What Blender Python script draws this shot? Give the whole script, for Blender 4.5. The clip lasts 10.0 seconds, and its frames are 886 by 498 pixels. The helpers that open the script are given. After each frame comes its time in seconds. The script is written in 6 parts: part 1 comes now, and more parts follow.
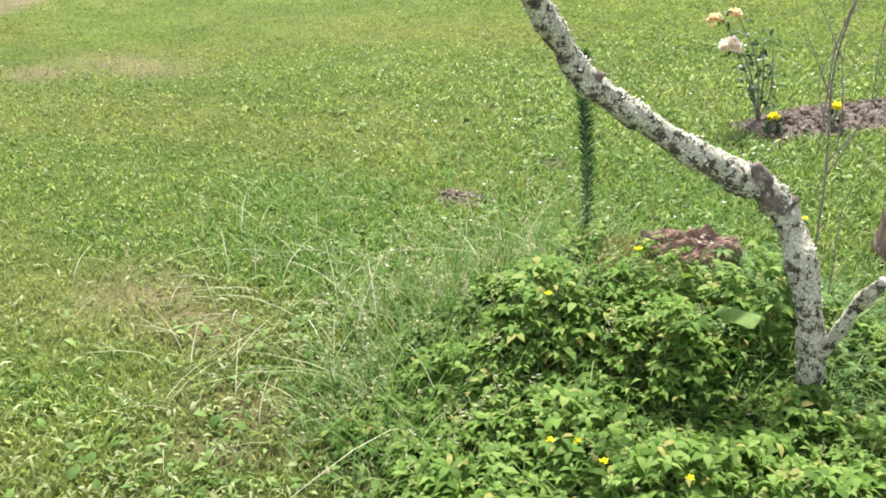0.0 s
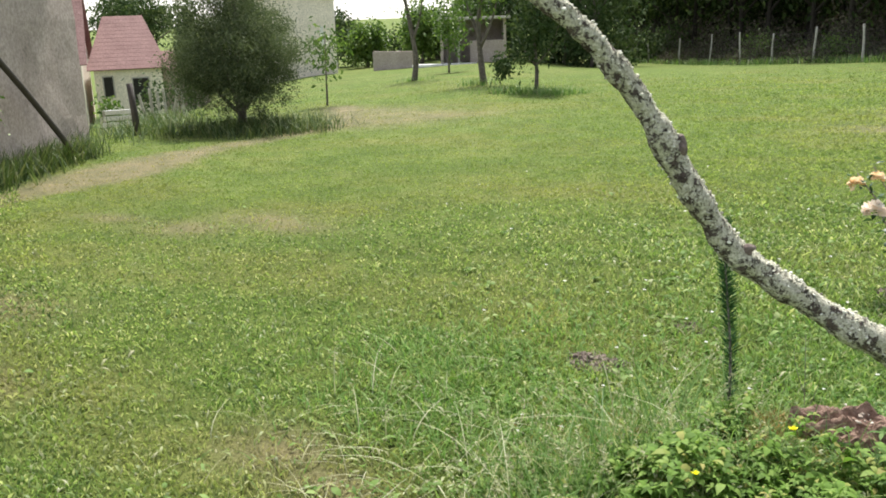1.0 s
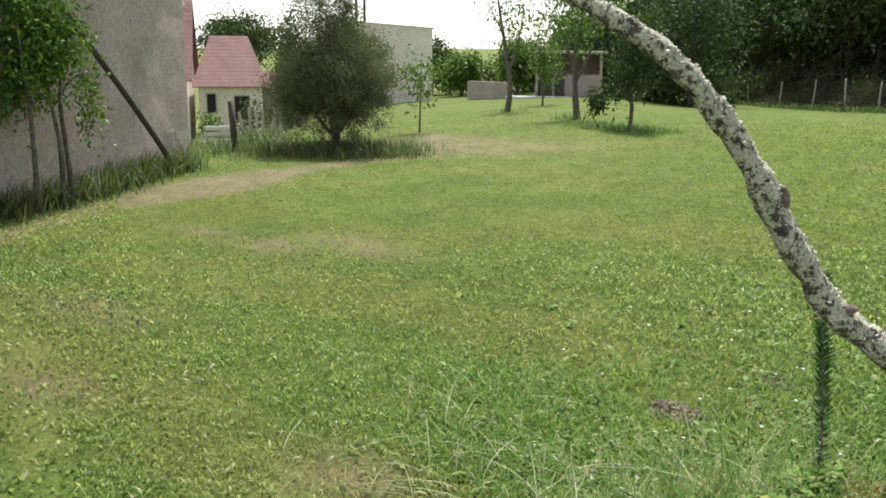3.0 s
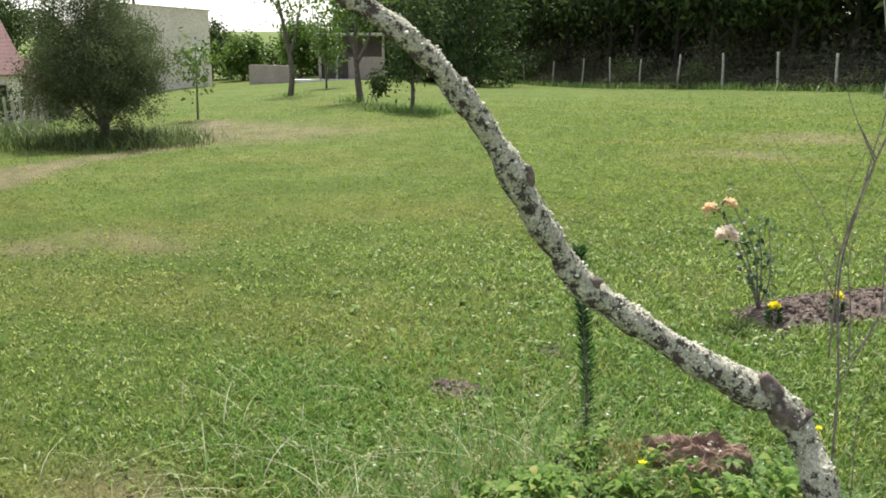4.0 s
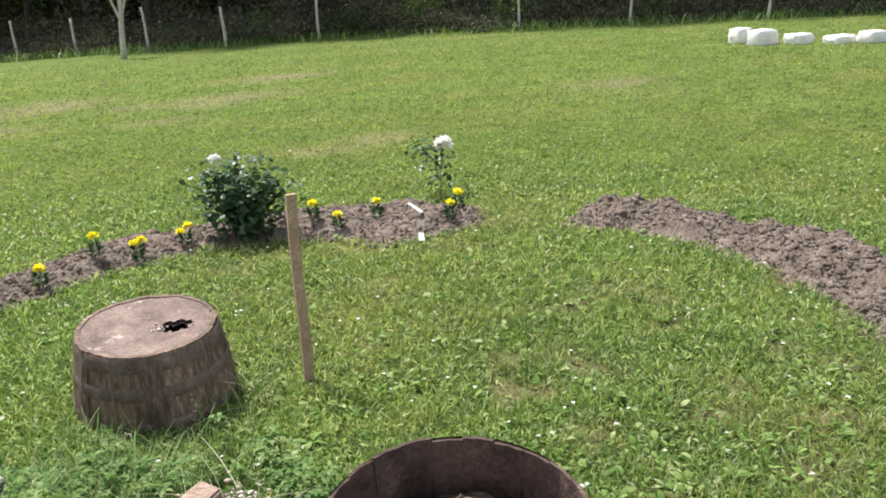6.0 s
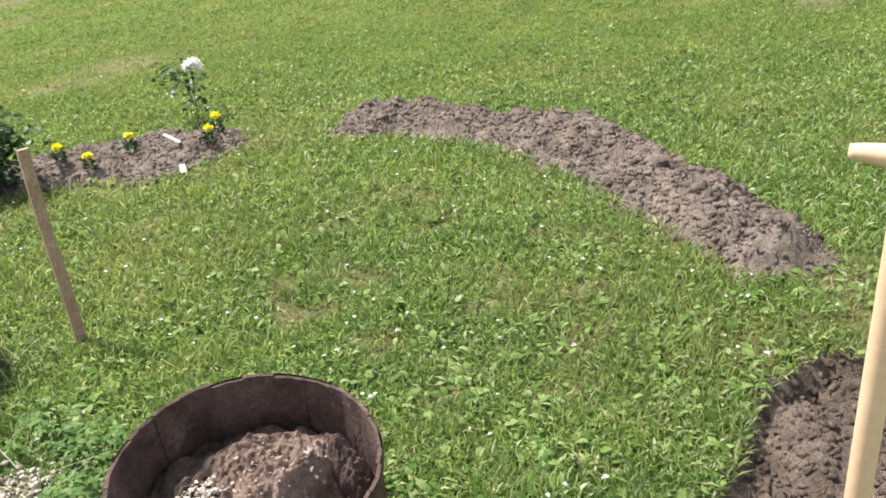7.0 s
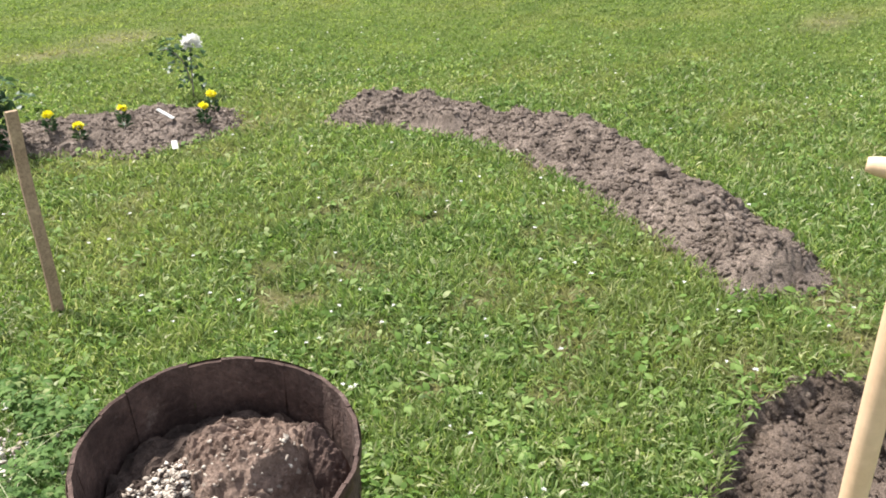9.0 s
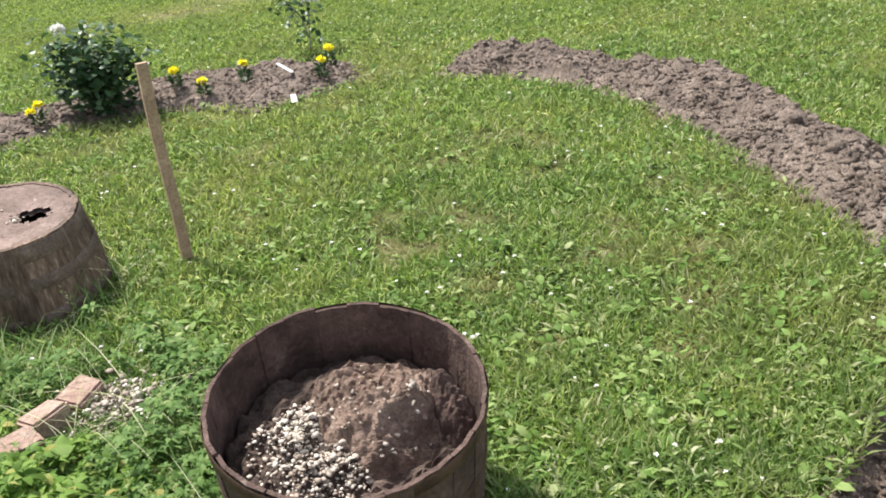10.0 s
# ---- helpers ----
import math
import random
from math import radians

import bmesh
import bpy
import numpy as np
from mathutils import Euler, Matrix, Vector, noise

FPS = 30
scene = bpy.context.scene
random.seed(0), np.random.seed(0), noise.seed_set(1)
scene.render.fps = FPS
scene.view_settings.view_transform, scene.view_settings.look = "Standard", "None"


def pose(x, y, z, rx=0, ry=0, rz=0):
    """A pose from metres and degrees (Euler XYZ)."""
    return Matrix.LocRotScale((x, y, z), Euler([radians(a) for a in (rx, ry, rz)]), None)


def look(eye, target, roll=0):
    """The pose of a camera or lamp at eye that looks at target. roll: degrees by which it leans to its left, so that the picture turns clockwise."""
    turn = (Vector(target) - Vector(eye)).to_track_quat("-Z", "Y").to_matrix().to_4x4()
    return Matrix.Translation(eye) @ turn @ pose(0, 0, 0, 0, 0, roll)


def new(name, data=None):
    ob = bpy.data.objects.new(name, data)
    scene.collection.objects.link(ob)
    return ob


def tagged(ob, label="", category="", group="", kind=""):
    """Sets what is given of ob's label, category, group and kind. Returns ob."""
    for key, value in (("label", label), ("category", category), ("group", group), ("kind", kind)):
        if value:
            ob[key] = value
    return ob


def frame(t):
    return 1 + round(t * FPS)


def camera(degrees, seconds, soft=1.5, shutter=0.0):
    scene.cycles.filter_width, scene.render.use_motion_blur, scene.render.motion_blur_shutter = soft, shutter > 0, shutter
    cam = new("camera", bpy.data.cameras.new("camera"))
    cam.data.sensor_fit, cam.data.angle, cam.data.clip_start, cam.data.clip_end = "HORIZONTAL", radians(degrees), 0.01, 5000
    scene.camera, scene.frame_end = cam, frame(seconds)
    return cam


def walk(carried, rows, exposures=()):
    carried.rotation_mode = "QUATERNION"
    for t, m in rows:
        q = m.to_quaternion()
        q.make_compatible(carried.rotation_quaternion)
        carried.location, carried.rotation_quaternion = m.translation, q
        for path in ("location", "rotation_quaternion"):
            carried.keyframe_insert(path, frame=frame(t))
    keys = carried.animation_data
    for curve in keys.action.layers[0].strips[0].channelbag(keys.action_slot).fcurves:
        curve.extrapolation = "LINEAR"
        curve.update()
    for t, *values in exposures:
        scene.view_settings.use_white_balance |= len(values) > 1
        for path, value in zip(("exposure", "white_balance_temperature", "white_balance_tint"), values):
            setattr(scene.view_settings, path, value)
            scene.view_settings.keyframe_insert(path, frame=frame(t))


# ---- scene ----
cam = camera(53.17, 10.0, soft=1.75, shutter=0.0)
PATH = [
    (0, (-0.271, -0.214, 1.549), (-0.872, 1.501, 0.715), -0.79),
    (0.5, (-0.311, -0.252, 1.584), (-1.087, 1.476, 0.942), -1.81),
    (1, (-0.336, -0.212, 1.59), (-1.218, 1.51, 1.081), -2.03),
    (1.5, (-0.34, -0.186, 1.6), (-1.259, 1.528, 1.134), -2.13),
    (2, (-0.354, -0.169, 1.605), (-1.302, 1.529, 1.139), -1.05),
    (2.5, (-0.362, -0.178, 1.603), (-1.378, 1.49, 1.173), 1.12),
    (2.7, (-0.362, -0.179, 1.599), (-1.415, 1.464, 1.161), 0.43),
    (3.8, (-0.323, -0.182, 1.601), (-1.241, 1.528, 1.119), 0.55),
    (4, (-0.301, -0.067, 1.599), (-0.937, 1.768, 1.121), 0.03),
    (4.2, (-0.245, -0.057, 1.587), (-0.574, 1.863, 1.133), -0.05),
    (4.5, (-0.200, -0.053, 1.616), (-0.165, 1.889, 1.137), 1.50),
    (5, (-0.009, -0.113, 1.615), (0.432, 1.773, 1.112), 0.24),
    (5.5, (0.174, -0.08, 1.608), (0.85, 1.734, 1.105), -0.94),
    (5.7, (0.244, -0.074, 1.587), (0.969, 1.712, 1.056), -1.24),
    (6.8, (0.37, -0.152, 1.69), (1.419, 1.359, 0.905), -7.00),
    (7, (0.385, -0.135, 1.671), (1.527, 1.285, 0.847), -6.11),
    (7.5, (0.423, -0.151, 1.649), (1.678, 1.145, 0.785), -4.32),
    (8, (0.421, -0.14, 1.647), (1.721, 1.141, 0.83), -2.81),
    (8.5, (0.415, -0.118, 1.625), (1.687, 1.196, 0.814), -2.73),
    (9, (0.402, -0.088, 1.633), (1.565, 1.312, 0.804), -1.84),
    (9.5, (0.341, -0.062, 1.655), (1.328, 1.452, 0.799), -1.78),
    (10, (0.391, -0.026, 1.579), (1.33, 1.493, 0.679), -5.03),
]
EXPOSURE = [(0.0, 1.66), (0.5, 1.49), (1.0, 1.29), (2.5, 1.12), (3.8, 1.12), (4.5, 1.1), (5.5, 1.2), (6.8, 1.34), (7.5, 1.38), (10.0, 1.32)]
walk(cam, [(t, look(eye, target, roll)) for t, eye, target, roll in PATH], EXPOSURE)

# ---- light ----
SUN_ELEVATION, SUN_AZIMUTH = radians(60), radians(18)  # the azimuth turns to the left from +y
world = bpy.data.worlds.new("world")
scene.world = world
world.use_nodes = True
wn = world.node_tree.nodes
sky = wn.new("ShaderNodeTexSky")
sky.sky_type = "NISHITA"
sky.sun_disc = False
sky.sun_elevation, sky.sun_rotation = SUN_ELEVATION, -SUN_AZIMUTH
sky.air_density, sky.dust_density, sky.ozone_density = 1.0, 1.2, 1.0
wn["Background"].inputs["Strength"].default_value = 0.15
# a thin white cloud cover: most of the sky's blue is lost
grey = wn.new("ShaderNodeRGBToBW")
world.node_tree.links.new(sky.outputs["Color"], grey.inputs["Color"])
veil = wn.new("ShaderNodeMix")
veil.data_type = "RGBA"
veil.inputs["Factor"].default_value = 0.72
world.node_tree.links.new(sky.outputs["Color"], veil.inputs["A"])
world.node_tree.links.new(grey.outputs["Val"], veil.inputs["B"])
world.node_tree.links.new(veil.outputs["Result"], wn["Background"].inputs["Color"])
sun_data = bpy.data.lights.new("sun", "SUN")
sun_data.energy, sun_data.angle, sun_data.color = 3.2, radians(5.0), (1.0, 0.96, 0.89)
sun = new("sun", sun_data)
sun.matrix_world = look((0, 0, 30), (30 * math.sin(SUN_AZIMUTH) * math.cos(SUN_ELEVATION), -30 * math.cos(SUN_AZIMUTH) * math.cos(SUN_ELEVATION), 30 - 30 * math.sin(SUN_ELEVATION)))

# ---- materials ----


def nodes_of(name, rough=0.8, metal=0.0, spec=0.3):
    m = bpy.data.materials.new(name)
    m.use_nodes = True
    b = m.node_tree.nodes["Principled BSDF"]
    b.inputs["Roughness"].default_value, b.inputs["Metallic"].default_value = rough, metal
    b.inputs["Specular IOR Level"].default_value = spec
    return m, m.node_tree.nodes, m.node_tree.links, b


def noise_node(n, l, scale, detail=4.0, rough=0.6, coord=None, kind="noise"):
    if kind == "voronoi":
        t = n.new("ShaderNodeTexVoronoi")
        t.inputs["Scale"].default_value = scale
    else:
        t = n.new("ShaderNodeTexNoise")
        t.inputs["Scale"].default_value, t.inputs["Detail"].default_value, t.inputs["Roughness"].default_value = scale, detail, rough
    if coord is not None:
        l.new(coord, t.inputs["Vector"])
    return t


def ramp_node(n, l, value, stops):
    r = n.new("ShaderNodeValToRGB")
    e = r.color_ramp.elements
    while len(e) < len(stops):
        e.new(0.5)
    for k, (p, c) in zip(e, stops):
        k.position, k.color = p, (*c, 1)
    l.new(value, r.inputs["Fac"])
    return r


def mix_node(n, l, fac, a, b, mode="MIX"):
    x = n.new("ShaderNodeMix")
    x.data_type, x.blend_type = "RGBA", mode
    for socket, v in ((x.inputs["Factor"], fac), (x.inputs["A"], a), (x.inputs["B"], b)):
        if isinstance(v, bpy.types.NodeSocket):
            l.new(v, socket)
        elif isinstance(v, (int, float)):
            socket.default_value = v
        else:
            socket.default_value = (*v, 1)
    return x.outputs["Result"]


def bump_node(n, l, b, height, strength=0.5, distance=0.01):
    u = n.new("ShaderNodeBump")
    u.inputs["Strength"].default_value, u.inputs["Distance"].default_value = strength, distance
    l.new(height, u.inputs["Height"])
    l.new(u.outputs["Normal"], b.inputs["Normal"])


def rough_material(name, dark, light, scale=6.0, fine=60.0, rough=0.85, bump=0.5, distance=0.01, metal=0.0, spec=0.3, stain=None, stain_scale=1.5, stain_at=0.55, grain_depth=0.38):
    """A matt surface with a coarse and a fine grain, and stains of a third colour."""
    m, n, l, b = nodes_of(name, rough, metal, spec)
    co = n.new("ShaderNodeTexCoord").outputs["Object"]
    coarse, grain = noise_node(n, l, scale, 5, 0.65, co), noise_node(n, l, fine, 4, 0.7, co)
    c = ramp_node(n, l, coarse.outputs["Fac"], [(0.3, dark), (0.7, light)]).outputs["Color"]
    g = ramp_node(n, l, grain.outputs["Fac"], [(0.3, (1 - grain_depth,) * 3), (0.7, (1 + grain_depth / 2,) * 3)]).outputs["Color"]
    c = mix_node(n, l, 1.0, c, g, "MULTIPLY")
    if stain:
        s = noise_node(n, l, stain_scale, 6, 0.7, co)
        k = ramp_node(n, l, s.outputs["Fac"], [(stain_at, (0, 0, 0)), (stain_at + 0.12, (1, 1, 1))]).outputs["Color"]
        c = mix_node(n, l, k, c, stain)
    l.new(c, b.inputs["Base Color"])
    add = n.new("ShaderNodeMath")
    l.new(coarse.outputs["Fac"], add.inputs[0])
    l.new(grain.outputs["Fac"], add.inputs[1])
    bump_node(n, l, b, add.outputs[0], bump, distance)
    return m


def leaf_material(name, stops, through_light=0.35, rough=0.5, patch=None, straw=(0.34, 0.275, 0.17), tint_by=(1.06, 1.14, 0.68), spec=0.25):
    """Leaves and blades: a colour for each piece, some light passing through. patch: a second colour by large patches."""
    m, n, l, b = nodes_of(name, rough, 0.0, spec)
    geo = n.new("ShaderNodeNewGeometry")
    c = ramp_node(n, l, geo.outputs["Random Per Island"], stops).outputs["Color"]
    if patch:
        f = lawn_patches(n, l, geo.outputs["Position"])
        wide = noise_node(n, l, 1.1, 4, 0.7, geo.outputs["Position"])
        c = mix_node(n, l, 1.0, c, ramp_node(n, l, wide.outputs["Fac"], [(0.33, (0.80, 0.84, 0.78)), (0.5, (1.0, 1.0, 1.0)), (0.68, (1.22, 1.15, 1.08))]).outputs["Color"], "MULTIPLY")
        c = mix_node(n, l, f, c, mix_node(n, l, 0.5, c, patch))
        att = n.new("ShaderNodeAttribute")
        att.attribute_name = "bare"
        c = mix_node(n, l, att.outputs["Fac"], c, mix_node(n, l, 0.8, c, straw))
    l.new(c, b.inputs["Base Color"])
    t = n.new("ShaderNodeBsdfTranslucent")
    tint = mix_node(n, l, 1.0, c, tint_by, "MULTIPLY")
    l.new(tint, t.inputs["Color"])
    mixer = n.new("ShaderNodeMixShader")
    mixer.inputs["Fac"].default_value = through_light
    l.new(b.outputs["BSDF"], mixer.inputs[1])
    l.new(t.outputs["BSDF"], mixer.inputs[2])
    l.new(mixer.outputs["Shader"], n["Material Output"].inputs["Surface"])
    return m


def lawn_patches(n, l, position):
    """0 in the green of the lawn, 1 in its dry patches."""
    mp = n.new("ShaderNodeMapping")
    mp.inputs["Rotation"].default_value = (0, 0, 0.7)
    mp.inputs["Scale"].default_value = (0.7, 1.3, 1.0)
    l.new(position, mp.inputs["Vector"])
    a = noise_node(n, l, 0.55, 4, 0.65, mp.outputs["Vector"])
    # the sward grows drier towards the barn
    xyz = n.new("ShaderNodeSeparateXYZ")
    l.new(position, xyz.inputs[0])
    way = n.new("ShaderNodeMath")
    way.operation = "MULTIPLY_ADD"
    l.new(xyz.outputs["Y"], way.inputs[0])
    way.inputs[1].default_value = 0.28
    l.new(xyz.outputs["X"], way.inputs[2])
    dry = n.new("ShaderNodeMapRange")
    for key, v in (("From Min", -3.6), ("From Max", 1.2), ("To Min", 0.035), ("To Max", 0.0)):
        dry.inputs[key].default_value = v
    l.new(way.outputs[0], dry.inputs["Value"])
    add = n.new("ShaderNodeMath")
    l.new(a.outputs["Fac"], add.inputs[0])
    l.new(dry.outputs["Result"], add.inputs[1])
    r = ramp_node(n, l, add.outputs[0], [(0.48, (0, 0, 0)), (0.70, (1, 1, 1))])
    return r.outputs["Color"]


def lawn_material():
    m, n, l, b = nodes_of("lawn", 0.95, 0.0, 0.1)
    p = n.new("ShaderNodeNewGeometry").outputs["Position"]
    fine, mid = noise_node(n, l, 55, 5, 0.7, p), noise_node(n, l, 3.5, 5, 0.65, p)
    green = ramp_node(n, l, fine.outputs["Fac"], [(0.32, (0.055, 0.085, 0.022)), (0.5, (0.135, 0.19, 0.05)), (0.7, (0.24, 0.285, 0.105))]).outputs["Color"]
    dry = ramp_node(n, l, fine.outputs["Fac"], [(0.32, (0.14, 0.13, 0.05)), (0.7, (0.36, 0.33, 0.15))]).outputs["Color"]
    m2 = ramp_node(n, l, mid.outputs["Fac"], [(0.32, (0.66, 0.72, 0.62)), (0.7, (1.12, 1.06, 1.0))]).outputs["Color"]
    wide = noise_node(n, l, 0.9, 5, 0.7, p)
    m2 = mix_node(n, l, 1.0, m2, ramp_node(n, l, wide.outputs["Fac"], [(0.35, (0.70, 0.76, 0.66)), (0.65, (1.0, 1.0, 0.97))]).outputs["Color"], "MULTIPLY")
    c = mix_node(n, l, lawn_patches(n, l, p), green, mix_node(n, l, 0.5, green, dry))
    # the raked strip along the barn
    att = n.new("ShaderNodeAttribute")
    att.attribute_name = "bare"
    c = mix_node(n, l, att.outputs["Fac"], c, ramp_node(n, l, fine.outputs["Fac"], [(0.3, (0.15, 0.122, 0.085)), (0.7, (0.35, 0.305, 0.205))]).outputs["Color"])
    # the ground is darker near the origin, fading out between 5 and 13 m
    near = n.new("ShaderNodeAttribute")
    near.attribute_name = "near_tone"
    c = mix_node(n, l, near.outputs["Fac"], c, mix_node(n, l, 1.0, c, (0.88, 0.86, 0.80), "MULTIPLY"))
    l.new(mix_node(n, l, 1.0, c, m2, "MULTIPLY"), b.inputs["Base Color"])
    bump_node(n, l, b, fine.outputs["Fac"], 0.8, 0.03)
    return m


GREEN = [(0.0, (0.078, 0.13, 0.040)), (0.3, (0.155, 0.24, 0.072)), (0.6, (0.238, 0.332, 0.112)), (0.86, (0.375, 0.435, 0.20)), (1.0, (0.58, 0.56, 0.39))]
lawn_mat = lawn_material()
blade_mat = leaf_material("grass_blade", GREEN, 0.5, 0.45, (0.34, 0.31, 0.13))
clover_mat = leaf_material("lawn_herb", [(0.0, (0.08, 0.15, 0.03)), (0.5, (0.155, 0.255, 0.06)), (0.85, (0.25, 0.345, 0.11)), (1.0, (0.38, 0.42, 0.21))], 0.35, 0.6, spec=0.15)
far_blade_mat = leaf_material("far_grass_blade", [(0.0, (0.19, 0.255, 0.08)), (0.6, (0.24, 0.31, 0.105)), (1.0, (0.33, 0.375, 0.16))], 0.45, 0.7, (0.36, 0.34, 0.13), straw=(0.44, 0.38, 0.22), spec=0.1)
weed_mat = leaf_material("weed_leaf", [(0.0, (0.075, 0.14, 0.025)), (0.5, (0.165, 0.285, 0.055)), (0.90, (0.27, 0.38, 0.10)), (1.0, (0.40, 0.36, 0.12))], 0.45, 0.6, spec=0.14)
tall_mat = leaf_material("tall_grass", [(0.0, (0.08, 0.17, 0.04)), (0.7, (0.17, 0.28, 0.08)), (1.0, (0.36, 0.38, 0.18))], 0.35, 0.5)
seed_mat = leaf_material("grass_seed_head", [(0.0, (0.34, 0.33, 0.18)), (1.0, (0.52, 0.52, 0.36))], 0.3, 0.7)
soft_weed_mat = leaf_material("soft_weed_leaf", [(0.0, (0.055, 0.11, 0.028)), (0.5, (0.12, 0.215, 0.06)), (0.9, (0.20, 0.30, 0.10)), (1.0, (0.30, 0.33, 0.15))], 0.4, 0.6, spec=0.14)
tree_mat = leaf_material("tree_leaf", [(0.0, (0.03, 0.055, 0.02)), (0.6, (0.06, 0.095, 0.035)), (1.0, (0.12, 0.155, 0.065))], 0.2, 0.7, spec=0.1)
round_tree_mat = leaf_material("grey_green_leaf", [(0.0, (0.06, 0.085, 0.042)), (0.6, (0.115, 0.145, 0.075)), (1.0, (0.20, 0.225, 0.13))], 0.28, 0.75, spec=0.1)
light_tree_mat = leaf_material("light_tree_leaf", [(0.0, (0.05, 0.10, 0.02)), (0.6, (0.11, 0.18, 0.04)), (1.0, (0.18, 0.26, 0.07))], 0.35, 0.45)
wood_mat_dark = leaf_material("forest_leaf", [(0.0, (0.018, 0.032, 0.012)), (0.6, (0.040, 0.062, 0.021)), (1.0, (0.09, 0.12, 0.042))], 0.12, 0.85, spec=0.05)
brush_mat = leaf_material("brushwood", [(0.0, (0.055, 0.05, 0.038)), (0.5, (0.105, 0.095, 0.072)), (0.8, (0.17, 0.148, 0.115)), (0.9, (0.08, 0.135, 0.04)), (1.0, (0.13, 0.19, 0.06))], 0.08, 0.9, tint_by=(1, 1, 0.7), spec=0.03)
vine_mat = leaf_material("vine_leaf", [(0.0, (0.04, 0.09, 0.015)), (0.6, (0.10, 0.19, 0.03)), (1.0, (0.22, 0.29, 0.06))], 0.35, 0.45)
needle_mat = leaf_material("needle", [(0.0, (0.025, 0.07, 0.025)), (1.0, (0.06, 0.14, 0.05))], 0.25, 0.6, spec=0.1)
rose_leaf_mat = leaf_material("rose_leaf", [(0.0, (0.022, 0.055, 0.022)), (0.7, (0.055, 0.11, 0.045)), (1.0, (0.11, 0.17, 0.085))], 0.25, 0.4)
rough_tall_mat = leaf_material("rough_grass_blade", [(0.0, (0.045, 0.08, 0.024)), (0.7, (0.105, 0.155, 0.05)), (1.0, (0.25, 0.26, 0.12))], 0.25, 0.55)
soil_mat = rough_material("soil", (0.15, 0.115, 0.093), (0.43, 0.343, 0.285), 9, 130, 0.95, 1.0, 0.02, stain=(0.54, 0.44, 0.38), stain_scale=4.0, stain_at=0.6, grain_depth=0.6)
pit_soil_mat = rough_material("moist_soil", (0.10, 0.073, 0.056), (0.33, 0.25, 0.20), 9, 130, 0.95, 1.0, 0.02, stain=(0.40, 0.32, 0.26), stain_scale=4.0, stain_at=0.62, grain_depth=0.6)
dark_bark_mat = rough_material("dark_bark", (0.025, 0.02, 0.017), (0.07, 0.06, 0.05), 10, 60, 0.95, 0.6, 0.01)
bark_mat = rough_material("bark", (0.06, 0.05, 0.04), (0.22, 0.19, 0.16), 14, 90, 0.9, 0.8, 0.01)
grey_wood_mat = rough_material("weathered_wood", (0.34, 0.32, 0.28), (0.58, 0.55, 0.49), 10, 80, 0.9, 0.5, 0.006)
stake_mat = rough_material("stake_wood", (0.28, 0.19, 0.12), (0.44, 0.32, 0.215), 8, 90, 0.85, 0.4, 0.004, stain=(0.19, 0.12, 0.08), stain_scale=3)


def barrel_material():
    m, n, l, b = nodes_of("barrel_wood", 0.8, 0.0, 0.25)
    co = n.new("ShaderNodeTexCoord").outputs["Object"]
    mp = n.new("ShaderNodeMapping")
    mp.inputs["Scale"].default_value = (1, 1, 0.12)
    l.new(co, mp.inputs["Vector"])
    grain, coarse = noise_node(n, l, 60, 5, 0.7, mp.outputs["Vector"]), noise_node(n, l, 5, 4, 0.6, co)
    c = ramp_node(n, l, grain.outputs["Fac"], [(0.3, (0.065, 0.045, 0.036)), (0.55, (0.185, 0.135, 0.108)), (0.75, (0.39, 0.315, 0.265))]).outputs["Color"]
    d = ramp_node(n, l, coarse.outputs["Fac"], [(0.3, (0.6, 0.6, 0.62)), (0.7, (1.25, 1.2, 1.15))]).outputs["Color"]
    r = n.new("ShaderNodeObjectInfo").outputs["Random"]
    v = ramp_node(n, l, r, [(0.0, (0.75, 0.75, 0.75)), (1.0, (1.2, 1.15, 1.1))]).outputs["Color"]
    l.new(mix_node(n, l, 1.0, mix_node(n, l, 1.0, c, d, "MULTIPLY"), v, "MULTIPLY"), b.inputs["Base Color"])
    bump_node(n, l, b, grain.outputs["Fac"], 0.6, 0.006)
    return m


